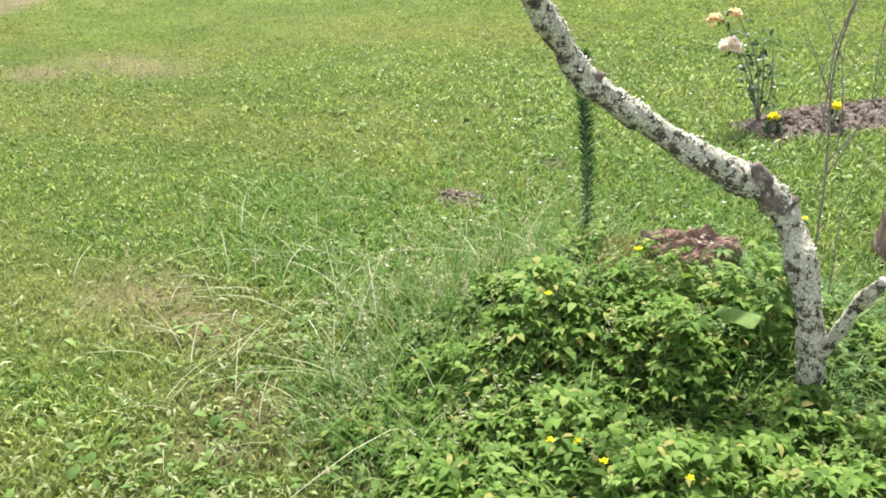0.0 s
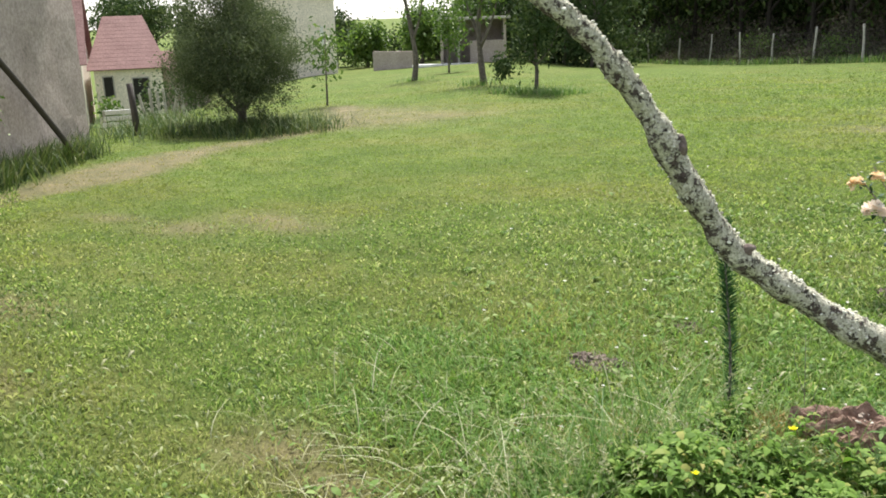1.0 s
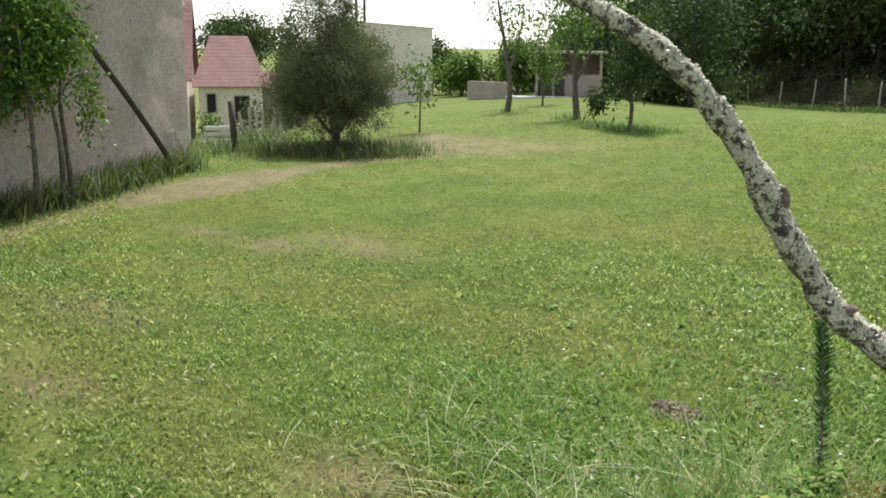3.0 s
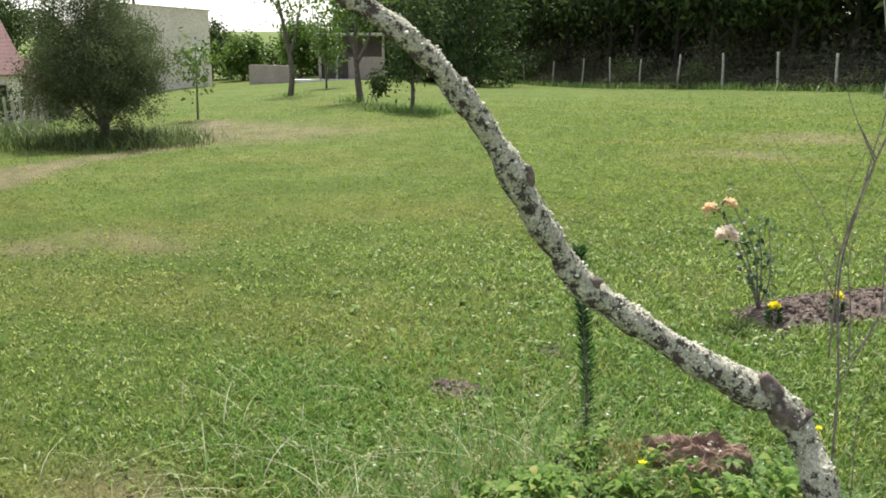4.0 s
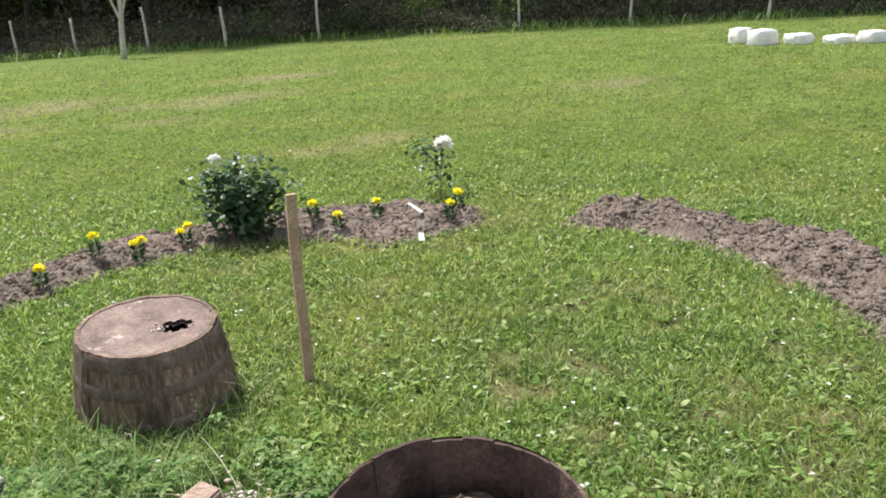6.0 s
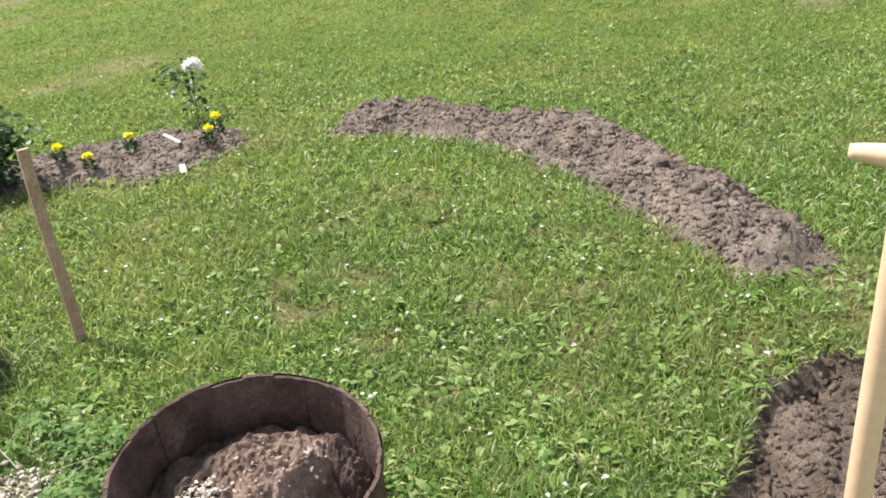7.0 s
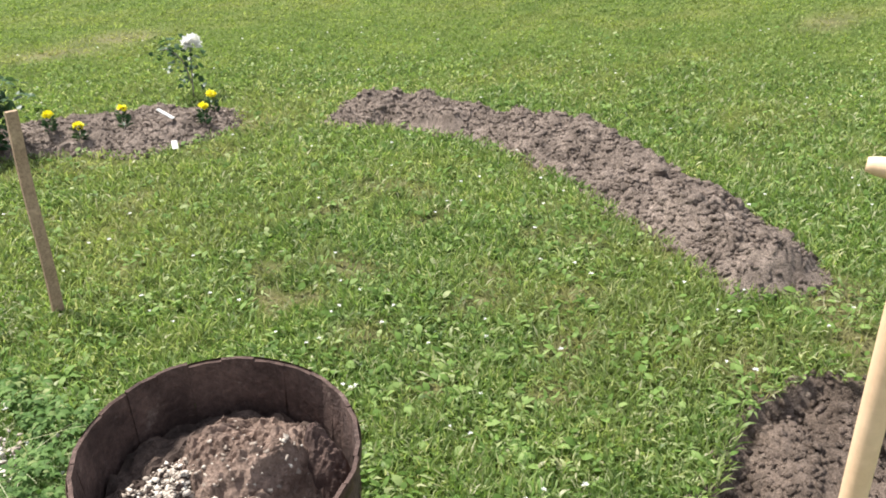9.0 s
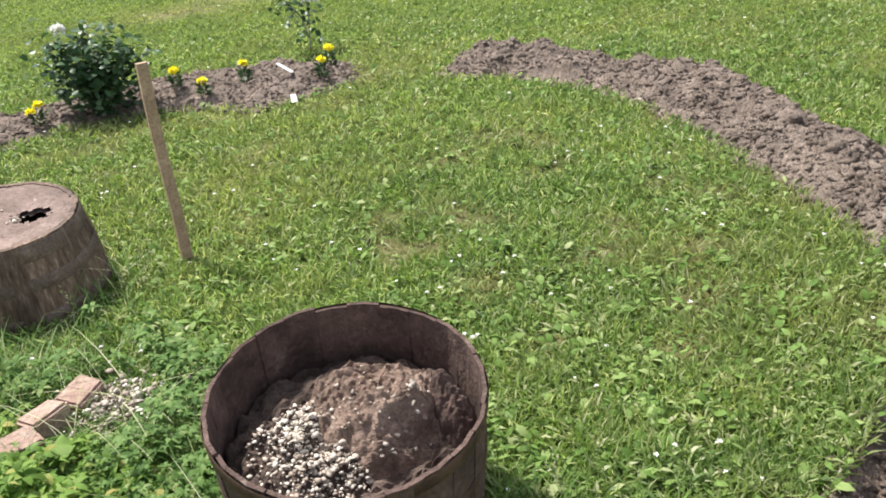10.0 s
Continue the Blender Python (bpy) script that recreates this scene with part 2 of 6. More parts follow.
def lichen_material():
    m, n, l, b = nodes_of("lichen_bark", 0.95, 0.0, 0.15)
    co = n.new("ShaderNodeTexCoord").outputs["Object"]
    bark, grain = noise_node(n, l, 22, 5, 0.7, co), noise_node(n, l, 130, 4, 0.7, co)
    patch, speck = noise_node(n, l, 34, 9, 0.78, co), noise_node(n, l, 120, 5, 0.75, co)
    base = ramp_node(n, l, bark.outputs["Fac"], [(0.35, (0.045, 0.036, 0.032)), (0.7, (0.20, 0.155, 0.135))]).outputs["Color"]
    pale = ramp_node(n, l, grain.outputs["Fac"], [(0.3, (0.30, 0.285, 0.205)), (0.5, (0.56, 0.54, 0.415)), (0.68, (0.78, 0.755, 0.64))]).outputs["Color"]
    # thicker crusts on the sky side
    rise = n.new("ShaderNodeSeparateXYZ")
    l.new(n.new("ShaderNodeNewGeometry").outputs["Normal"], rise.inputs[0])
    grown = n.new("ShaderNodeMath")
    grown.operation = "MULTIPLY_ADD"
    l.new(rise.outputs["Z"], grown.inputs[0])
    grown.inputs[1].default_value = 0.055
    l.new(patch.outputs["Fac"], grown.inputs[2])
    k = ramp_node(n, l, grown.outputs[0], [(0.45, (0, 0, 0)), (0.48, (1, 1, 1))]).outputs["Color"]
    c = mix_node(n, l, k, base, pale)
    s = ramp_node(n, l, speck.outputs["Fac"], [(0.57, (0, 0, 0)), (0.62, (0.9, 0.9, 0.9))]).outputs["Color"]
    l.new(mix_node(n, l, s, c, (0.10, 0.085, 0.08)), b.inputs["Base Color"])
    add = n.new("ShaderNodeMath")
    l.new(k, add.inputs[0])
    l.new(grain.outputs["Fac"], add.inputs[1])
    bump_node(n, l, b, add.outputs[0], 1.0, 0.008)
    return m


def plain_material(name, colour, rough=0.7, vary=0.2, scale=12, spec=0.3, metal=0.0):
    a, z = tuple(c * (1 - vary) for c in colour), tuple(min(1, c * (1 + vary)) for c in colour)
    return rough_material(name, a, z, scale, scale * 9, rough, 0.25, 0.003, metal, spec)


barrel_mat, lichen_mat = barrel_material(), lichen_material()
barrel_head_mat = rough_material("barrel_head_wood", (0.10, 0.068, 0.056), (0.30, 0.22, 0.19), 6, 70, 0.85, 0.9, 0.008, stain=(0.52, 0.46, 0.43), stain_scale=8, stain_at=0.59)
hoop_mat = rough_material("rusty_hoop", (0.05, 0.032, 0.025), (0.15, 0.09, 0.065), 12, 110, 0.75, 0.4, 0.003, 0.35)
worn_hoop_mat = rough_material("worn_hoop", (0.09, 0.062, 0.05), (0.21, 0.155, 0.13), 9, 90, 0.85, 0.5, 0.004, stain=(0.28, 0.22, 0.19), stain_scale=9, stain_at=0.6)
rotten_mat = rough_material("rotten_wood", (0.15, 0.09, 0.065), (0.43, 0.295, 0.225), 20, 90, 0.95, 1.0, 0.012, stain=(0.06, 0.042, 0.033), stain_scale=7, stain_at=0.64)
gravel_mat = leaf_material("white_gravel", tint_by=(1, 1, 1), stops=[(0.0, (0.16, 0.125, 0.10)), (0.35, (0.36, 0.30, 0.25)), (0.75, (0.54, 0.48, 0.41)), (1.0, (0.70, 0.66, 0.59))], through_light=0.0, rough=0.9)
brick_mat = rough_material("old_brick", (0.30, 0.19, 0.15), (0.47, 0.35, 0.29), 9, 60, 0.95, 0.8, 0.008, stain=(0.40, 0.36, 0.30), stain_scale=8)
ash_mat = rough_material("ash_wood", (0.72, 0.475, 0.30), (0.80, 0.565, 0.385), 5, 40, 0.45, 0.08, 0.001, spec=0.4, grain_depth=0.07)
render_mat = rough_material("grey_render", (0.36, 0.30, 0.265), (0.50, 0.43, 0.385), 1.2, 22, 0.95, 0.4, 0.01, stain=(0.21, 0.175, 0.155), stain_scale=1.6, stain_at=0.58)
white_wall_mat = plain_material("pale_render", (0.85, 0.77, 0.66), 0.9, 0.1, 2)
pink_wall_mat = plain_material("brown_render", (0.36, 0.28, 0.25), 0.9, 0.12, 2)
tile_mat = rough_material("roof_tile", (0.185, 0.105, 0.097), (0.25, 0.15, 0.14), 1.5, 14, 0.9, 0.4, 0.02)
dark_mat = plain_material("dark_inside", (0.03, 0.028, 0.025), 0.9)
pole_mat = plain_material("dark_pole", (0.07, 0.06, 0.055), 0.7)
white_bag_mat = plain_material("white_bag", (0.8, 0.79, 0.76), 0.6, 0.08, 5)
yellow_mat = leaf_material("yellow_petal", tint_by=(1, 1, 1), stops=[(0.0, (0.86, 0.74, 0.02)), (1.0, (0.95, 0.88, 0.05))], through_light=0.25, rough=0.6)
white_petal_mat = leaf_material("white_petal", tint_by=(1, 1, 1), stops=[(0.0, (0.78, 0.77, 0.72)), (1.0, (0.90, 0.89, 0.87))], through_light=0.3, rough=0.6)
peach_mat = leaf_material("peach_petal", tint_by=(1, 1, 1), stops=[(0.0, (0.93, 0.66, 0.36)), (1.0, (0.96, 0.86, 0.66))], through_light=0.3, rough=0.6)
twig_mat = rough_material("twig_bark", (0.13, 0.11, 0.095), (0.37, 0.32, 0.28), 40, 160, 0.85, 0.4, 0.003)
wire_mat = plain_material("fence_wire", (0.13, 0.125, 0.12), 0.7, metal=0.2)

# ---- shapes ----


def mesh_of(name, v, f, material, smooth=False):
    d = bpy.data.meshes.new(name)
    d.from_pydata([tuple(p) for p in v] if not isinstance(v, np.ndarray) else v.tolist(), [], [tuple(q) for q in f] if not isinstance(f, np.ndarray) else f.tolist())
    d.materials.append(material)
    if smooth:
        d.shade_smooth()
    return d


def fast_mesh(name, v, f, material):
    """Triangles from arrays: many small pieces in one mesh."""
    d = bpy.data.meshes.new(name)
    d.vertices.add(len(v))
    d.vertices.foreach_set("co", np.asarray(v, np.float32).ravel())
    k = len(f)
    d.loops.add(3 * k)
    d.polygons.add(k)
    d.loops.foreach_set("vertex_index", np.asarray(f, np.int32).ravel())
    d.polygons.foreach_set("loop_start", np.arange(0, 3 * k, 3, dtype=np.int32))
    d.polygons.foreach_set("loop_total", np.full(k, 3, np.int32))
    d.update(calc_edges=True)
    d.materials.append(material)
    return d


def part(name, bm, material, parent=None, label="", smooth=False):
    d = bpy.data.meshes.new(name)
    bm.to_mesh(d)
    bm.free()
    d.materials.append(material)
    if smooth:
        d.shade_smooth()
    return put(name, d, parent, label)


def put(name, d, parent=None, label=""):
    ob = new(name, d)
    if parent is not None:
        ob.parent = parent
    return tagged(ob, label)


def thing(name, x, y, z, label, category, group="", kind="", turn=0.0):
    e = new(name)
    e.matrix_basis = pose(x, y, z, 0, 0, turn)
    e.empty_display_size = 0.1
    return tagged(e, label, category, group, kind)


def box(bm, lo, hi, m=None, bevel=0.0):
    r = bmesh.ops.create_cube(bm, size=1.0)
    vs = r["verts"]
    for w in vs:
        w.co = Vector([lo[i] + (w.co[i] + 0.5) * (hi[i] - lo[i]) for i in range(3)])
    if bevel:
        es = list({e for w in vs for e in w.link_edges})
        vs = bmesh.ops.bevel(bm, geom=es, offset=bevel, segments=2, affect="EDGES")["verts"]
    if m is not None:
        bmesh.ops.transform(bm, matrix=m, verts=list(vs))
    return vs


def tube_arrays(points, radii, sides=10, rough=0.0, seed=0, cap=True):
    """A round limb along points, its skin uneven by rough."""
    pts = [Vector(p) for p in points]
    v, f = [], []
    side = Vector((1, 0, 0))
    for i, p in enumerate(pts):
        way = (pts[min(i + 1, len(pts) - 1)] - pts[max(i - 1, 0)]).normalized()
        side = (side - way * side.dot(way)).normalized() if abs(side.dot(way)) < 0.99 else way.orthogonal().normalized()
        over = way.cross(side)
        for k in range(sides):
            a = 2 * math.pi * k / sides
            q = side * math.cos(a) + over * math.sin(a)
            r = radii[i]
            if rough:
                r *= 1 + rough * noise.noise((p + q * r) * 14 + Vector((seed, 0, 0))) + 0.5 * rough * noise.noise((p + q * r) * 45)
            v.append(p + q * r)
        if i:
            o = (i - 1) * sides
            for k in range(sides):
                f.append((o + k, o + (k + 1) % sides, o + sides + (k + 1) % sides, o + sides + k))
    if cap:
        f.append(tuple(range(sides - 1, -1, -1)))
        f.append(tuple(range(len(v) - sides, len(v))))
    return v, f


def spline(points, n):
    """n points along a smooth line through the given ones."""
    p = np.array(points, float)
    p = np.vstack([2 * p[0] - p[1], p, 2 * p[-1] - p[-2]])
    out = []
    for t in np.linspace(0, len(points) - 1 - 1e-6, n):
        i, u = int(t), t - int(t)
        a, b, c, d = p[i], p[i + 1], p[i + 2], p[i + 3]
        out.append(0.5 * ((2 * b) + (c - a) * u + (2 * a - 5 * b + 4 * c - d) * u * u + (3 * b - a - 3 * c + d) * u ** 3))
    return np.array(out)


def join_arrays(pieces):
    v, f = [], []
    for a, b in pieces:
        o = len(v)
        v += list(a)
        f += [tuple(i + o for i in q) for q in b]
    return v, f


rng = np.random.default_rng(7)


def leaves(at, way, length, width, droop=0.25, normal=None):
    """Diamond leaves: where they start, the way they grow, their size. Returns vertices and triangles."""
    k = len(at)
    way = way / np.linalg.norm(way, axis=1, keepdims=True)
    if normal is None:
        normal = rng.normal(size=(k, 3))
    across = np.cross(way, normal)
    across /= np.linalg.norm(across, axis=1, keepdims=True) + 1e-9
    length, width = np.broadcast_to(length, k)[:, None], np.broadcast_to(width, k)[:, None]
    up = np.cross(across, way)
    mid = at + way * length * 0.5 + up * length * droop * 0.4
    tip = at + way * length - np.array([0, 0, 1]) * length * droop
    v = np.stack([at, mid - across * width / 2, mid + across * width / 2, tip], 1).reshape(-1, 3)
    o = 4 * np.arange(k)[:, None]
    f = np.stack([o + [0, 2, 1], o + [1, 2, 3]], 1).reshape(-1, 3)
    return v, f


def broad_leaves(at, way, length, width, droop=0.25, normal=None):
    """Rounded leaves of four triangles, arched along their length."""
    k = len(at)
    way = way / np.linalg.norm(way, axis=1, keepdims=True)
    if normal is None:
        normal = rng.normal(size=(k, 3))
    across = np.cross(way, normal)
    across /= np.linalg.norm(across, axis=1, keepdims=True) + 1e-9
    length, width = np.broadcast_to(length, k)[:, None], np.broadcast_to(width, k)[:, None]
    up = np.cross(across, way)
    rows = [at]
    for t, w in ((0.32, 0.43), (0.68, 0.42)):
        c = at + way * length * t + up * length * droop * (0.9 * t - 0.8 * t * t) - np.array([0, 0, 1]) * length * droop * t * t
        tilt = up * width * 0.12
        rows += [c - across * width * w + tilt, c + across * width * w + tilt]
    rows.append(at + way * length - np.array([0, 0, 1]) * length * droop)
    v = np.stack(rows, 1).reshape(-1, 3)
    o = 6 * np.arange(k)[:, None]
    f = np.stack([o + [0, 2, 1], o + [1, 2, 4], o + [1, 4, 3], o + [3, 4, 5]], 1).reshape(-1, 3)
    return v, f


def rubble(at, size, g, flat=0.8):
    """Angular lumps: each a turned, uneven solid."""
    ico = bmesh.new()
    bmesh.ops.create_icosphere(ico, subdivisions=1, radius=1)
    iv = np.array([w.co[:] for w in ico.verts])
    fi = np.array([[w.index for w in q.verts] for q in ico.faces])
    ico.free()
    n = len(at)
    q = g.normal(size=(n, 4))
    q /= np.linalg.norm(q, axis=1, keepdims=True)
    a, b, c, d = q.T
    rot = np.stack([np.stack([1 - 2 * (c * c + d * d), 2 * (b * c - a * d), 2 * (b * d + a * c)], 1), np.stack([2 * (b * c + a * d), 1 - 2 * (b * b + d * d), 2 * (c * d - a * b)], 1), np.stack([2 * (b * d - a * c), 2 * (c * d + a * b), 1 - 2 * (b * b + c * c)], 1)], 1)
    V = iv[None] * np.stack([1 + 0.6 * g.random(n), 0.7 + 0.5 * g.random(n), 0.55 + 0.4 * g.random(n)], 1)[:, None] + 0.33 * g.normal(size=(n, len(iv), 3)).clip(-1.3, 1.3)
    V = np.einsum("nij,nvj->nvi", rot, V) * np.asarray(size)[:, None, None] * [1, 1, flat] + at[:, None]
    F = (fi[None] + len(iv) * np.arange(n)[:, None, None]).reshape(-1, 3)
    return V.reshape(-1, 3), F


def stack_leaves(pieces):
    v, f, o = [], [], 0
    for a, b in pieces:
        v.append(a)
        f.append(b + o)
        o += len(a)
    return np.vstack(v), np.vstack(f)


def crown_arrays(n_clumps, per_clump, radii, centre, leaf, spread=0.22, hollow=0.45, seed=1):
    """An uneven crown: clumps of leaves through an ellipsoid, gaps between them."""
    g = np.random.default_rng(seed)
    d = g.normal(size=(n_clumps, 3))
    d /= np.linalg.norm(d, axis=1, keepdims=True)
    r = (hollow + (1 - hollow) * g.random((n_clumps, 1)) ** 0.7) * (0.8 + 0.35 * g.random((n_clumps, 1)))
    c = np.repeat(d * r, per_clump, 0) + g.normal(size=(n_clumps * per_clump, 3)) * spread * (0.6 + 0.8 * np.repeat(g.random((n_clumps, 1)), per_clump, 0))
    at = c * np.array(radii) + np.array(centre)
    way = g.normal(size=at.shape) + np.array([0, 0, -0.2])
    return leaves(at, way, leaf * (0.6 + 0.8 * g.random(len(at))), leaf * 0.55 * (0.6 + 0.8 * g.random(len(at))), 0.2, g.normal(size=at.shape))


def inside(px, py, polygon):
    p = np.array(polygon)
    hit = np.zeros(np.shape(px), bool)
    for (x1, y1), (x2, y2) in zip(p, np.roll(p, -1, 0)):
        c = (y1 > py) != (y2 > py)
        hit ^= c & (px < (x2 - x1) * (py - y1) / (y2 - y1 + 1e-12) + x1)
    return hit


def edge_distance(px, py, polygon):
    p = np.array(polygon, float)
    best = np.full(np.shape(px), 1e9)
    for a, b in zip(p, np.roll(p, -1, 0)):
        e = b - a
        t = np.clip(((px - a[0]) * e[0] + (py - a[1]) * e[1]) / (e @ e), 0, 1)
        best = np.minimum(best, np.hypot(px - a[0] - t * e[0], py - a[1] - t * e[1]))
    return best


def smooth_step(a, b, x):
    t = np.clip((x - a) / (b - a), 0, 1)
    return t * t * (3 - 2 * t)


# ---- ground ----
BED = [(-0.33, 5.12), (-0.12, 5.42), (0.16, 5.66), (0.45, 5.88), (0.75, 6.05), (1.3, 6.09), (2.03, 6.17), (2.45, 6.05), (2.82, 5.92), (3.10, 5.56), (3.14, 5.32), (2.95, 5.03), (2.80, 5.0), (2.5, 4.92), (2.2, 4.95), (2.05, 5.2), (1.75, 5.45), (1.25, 5.48), (0.75, 5.35), (0.43, 5.2), (0.22, 5.02), (-0.06, 4.85), (-0.28, 5.0)]
BED_LONG = [(3.42, 4.74), (3.75, 4.97), (4.06, 5.02), (4.26, 4.78), (4.37, 4.25), (4.42, 3.80), (4.42, 3.52), (4.62, 3.45), (4.40, 3.0), (4.24, 2.5), (4.06, 2.05), (3.86, 1.66), (3.60, 1.36), (3.45, 1.32), (3.24, 1.52), (3.31, 1.81), (3.46, 2.12), (3.57, 2.44), (3.70, 2.80), (3.80, 3.2), (3.87, 3.65), (3.84, 3.95), (3.66, 4.4), (3.49, 4.58)]
PIT = [(2.93, 1.06), (2.66, 1.10), (2.48, 1.07), (2.19, 0.95), (1.93, 0.90), (1.75, 0.6), (2.0, 0.25), (2.4, 0.27), (2.78, 0.48), (2.95, 0.70), (3.0, 0.90)]
MOUND = (-0.50, 2.42)
RAKED = [(-7.2, 3.4), (-7.5, 4.6), (-7.85, 5.6), (-7.75, 6.3), (-7.65, 7.2), (-8.3, 9.2), (-8.25, 11.1), (-8.0, 12.2), (-10.2, 15.8), (-11.0, 15.3), (-9.4, 12.6), (-9.0, 11.0), (-9.1, 9.3), (-9.2, 8.6), (-9.25, 7.5), (-9.15, 6.7), (-8.8, 5.7), (-8.3, 4.7), (-7.8, 3.4)]


def ground_z(x, y):
    x, y = np.asarray(x, float), np.asarray(y, float)
    r = np.hypot(x, y)
    z = 0.02 * np.maximum(x, 0) * smooth_step(6, 14, r) * smooth_step(70, 40, r)
    z = z - (0.17 * smooth_step(13, 27, r) + 0.024 * np.clip(r - 28, 0, 20)) * smooth_step(0.45, 0.30, np.arctan2(-x, np.abs(y) + 1e-6))
    z = z - 0.02 * np.maximum(0, r - 20) * smooth_step(4, -8, x) * smooth_step(300, 80, r)
    left = -0.788 * x - 0.616 * y
    z = z - 1.8 * smooth_step(1.5, 7, left) * smooth_step(16, 30, r)
    z = z - 0.014 * np.clip(r - 7, 0, 40) * smooth_step(0.40, 0.64, np.arctan2(-x, np.maximum(y, 1e-6)))
    z = z - 0.022 * np.clip(r - 14, 0, 30) * smooth_step(0.60, 0.73, np.arctan2(-x, np.maximum(y, 1e-6)))
    z = z + 0.27 * np.exp(-(((x - MOUND[0]) / 0.62) ** 2 + ((y - MOUND[1]) / 0.5) ** 2) ** 1.4)
    z = z + 0.015 * np.sin(x * 1.7 + 1) * np.sin(y * 1.3) * smooth_step(2, 6, r)
    return z


def gz(x, y):
    return float(ground_z(x, y))


HAY = [(-8.6, 13.6, 1.7), (-7.3, 13.3, 1.2), (-9.3, 14.3, 1.4), (-8.2, 12.6, 1.5), (-7.6, 12.9, 1.0), (-5.0, 5.6, 0.55), (-4.6, 5.4, 0.4), (-5.4, 5.1, 0.45), (-6.3, 5.2, 0.4), (-5.0, 3.05, 0.5), (-4.1, 2.2, 0.35), (0.6, 14.6, 1.0), (3.1, 13.2, 1.2), (1.8, 13.2, 0.6), (2.7, 12.7, 0.6), (3.6, 8.6, 0.45), (2.9, 8.3, 0.5), (7.6, 9.85, 0.7), (4.5, 15.4, 1.0), (-0.3, 12.4, 0.7), (1.8, 11.6, 0.5), (2.44, 2.18, 0.16), (2.46, 1.72, 0.14), (1.96, 2.27, 0.13), (2.86, 2.97, 0.15), (8.4, 3.9, 0.4), (2.2, 1.55, 0.12), (2.75, 1.95, 0.14), (3.1, 2.5, 0.12), (1.95, 1.85, 0.1), (2.6, 3.4, 0.15), (2.0, 3.0, 0.12), (3.3, 0.75, 0.14), (-2.0, 2.1, 0.3), (-1.6, 1.7, 0.2), (-2.3, 2.25, 0.3), (-1.54, 1.5, 0.2), (3.05, 5.05, 0.25)]


def patch_noise(x, y, scale, seed):
    """Smooth value noise on a plane, 0 to 1."""
    x, y = np.asarray(x) * scale, np.asarray(y) * scale
    i, j = np.floor(x), np.floor(y)
    u, w = x - i, y - j
    u, w = u * u * (3 - 2 * u), w * w * (3 - 2 * w)
    def corner(a, b):
        t = np.sin(a * 127.1 + b * 311.7 + seed * 74.7) * 43758.5453
        return t - np.floor(t)
    return (corner(i, j) * (1 - u) + corner(i + 1, j) * u) * (1 - w) + (corner(i, j + 1) * (1 - u) + corner(i + 1, j + 1) * u) * w


def bare_value(x, y):
    """Where the lawn is raked bare or covered by dry cuttings: 0 to 1."""
    b = np.where(inside(x, y, RAKED), 0.95 * smooth_step(0, 0.25, edge_distance(x, y, RAKED)), 0)
    for k, (cx, cy, r) in enumerate(HAY):
        b = np.maximum(b, 0.8 * np.exp(-(((x - cx) / r) ** 2 + ((y - cy) / ((0.4 + 0.1 * (k % 4)) * r)) ** 2)))
    # small worn spots where the thatch shows
    r = np.hypot(x, y)
    worn = smooth_step(0.60, 0.82, 0.65 * patch_noise(x, y, 2.6, 1) + 0.35 * patch_noise(x, y, 7.5, 2))
    return np.maximum(b, 0.8 * worn * smooth_step(7, 3.5, r) * smooth_step(0.2, 1.6, x))


def build_ground():
    rings = np.concatenate([[0.02], np.geomspace(0.4, 9, 150), np.geomspace(9.3, 60, 70), np.geomspace(70, 2500, 20)])
    k = 360
    a = np.linspace(0, 2 * np.pi, k, endpoint=False)
    x, y = (rings[:, None] * np.cos(a)).ravel(), (rings[:, None] * np.sin(a)).ravel()
    z = ground_z(x, y)
    d = edge_distance(x, y, PIT)
    z = z - np.where(inside(x, y, PIT), 0.2 * smooth_step(0.0, 0.04, d), 0)
    i, j = np.meshgrid(np.arange(len(rings) - 1), np.arange(k), indexing="ij")
    p, q = (i * k + j).ravel(), (i * k + (j + 1) % k).ravel()
    f = np.concatenate([np.stack([p, p + k, q + k], 1), np.stack([p, q + k, q], 1)])
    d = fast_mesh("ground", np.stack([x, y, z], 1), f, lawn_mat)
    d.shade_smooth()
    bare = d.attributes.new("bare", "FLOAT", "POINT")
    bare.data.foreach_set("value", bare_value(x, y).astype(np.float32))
    # 1 within 5 m of the origin, 0 beyond 13 m
    near = d.attributes.new("near_tone", "FLOAT", "POINT")
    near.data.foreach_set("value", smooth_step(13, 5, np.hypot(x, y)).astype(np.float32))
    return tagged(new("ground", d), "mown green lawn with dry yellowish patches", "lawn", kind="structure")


build_ground()


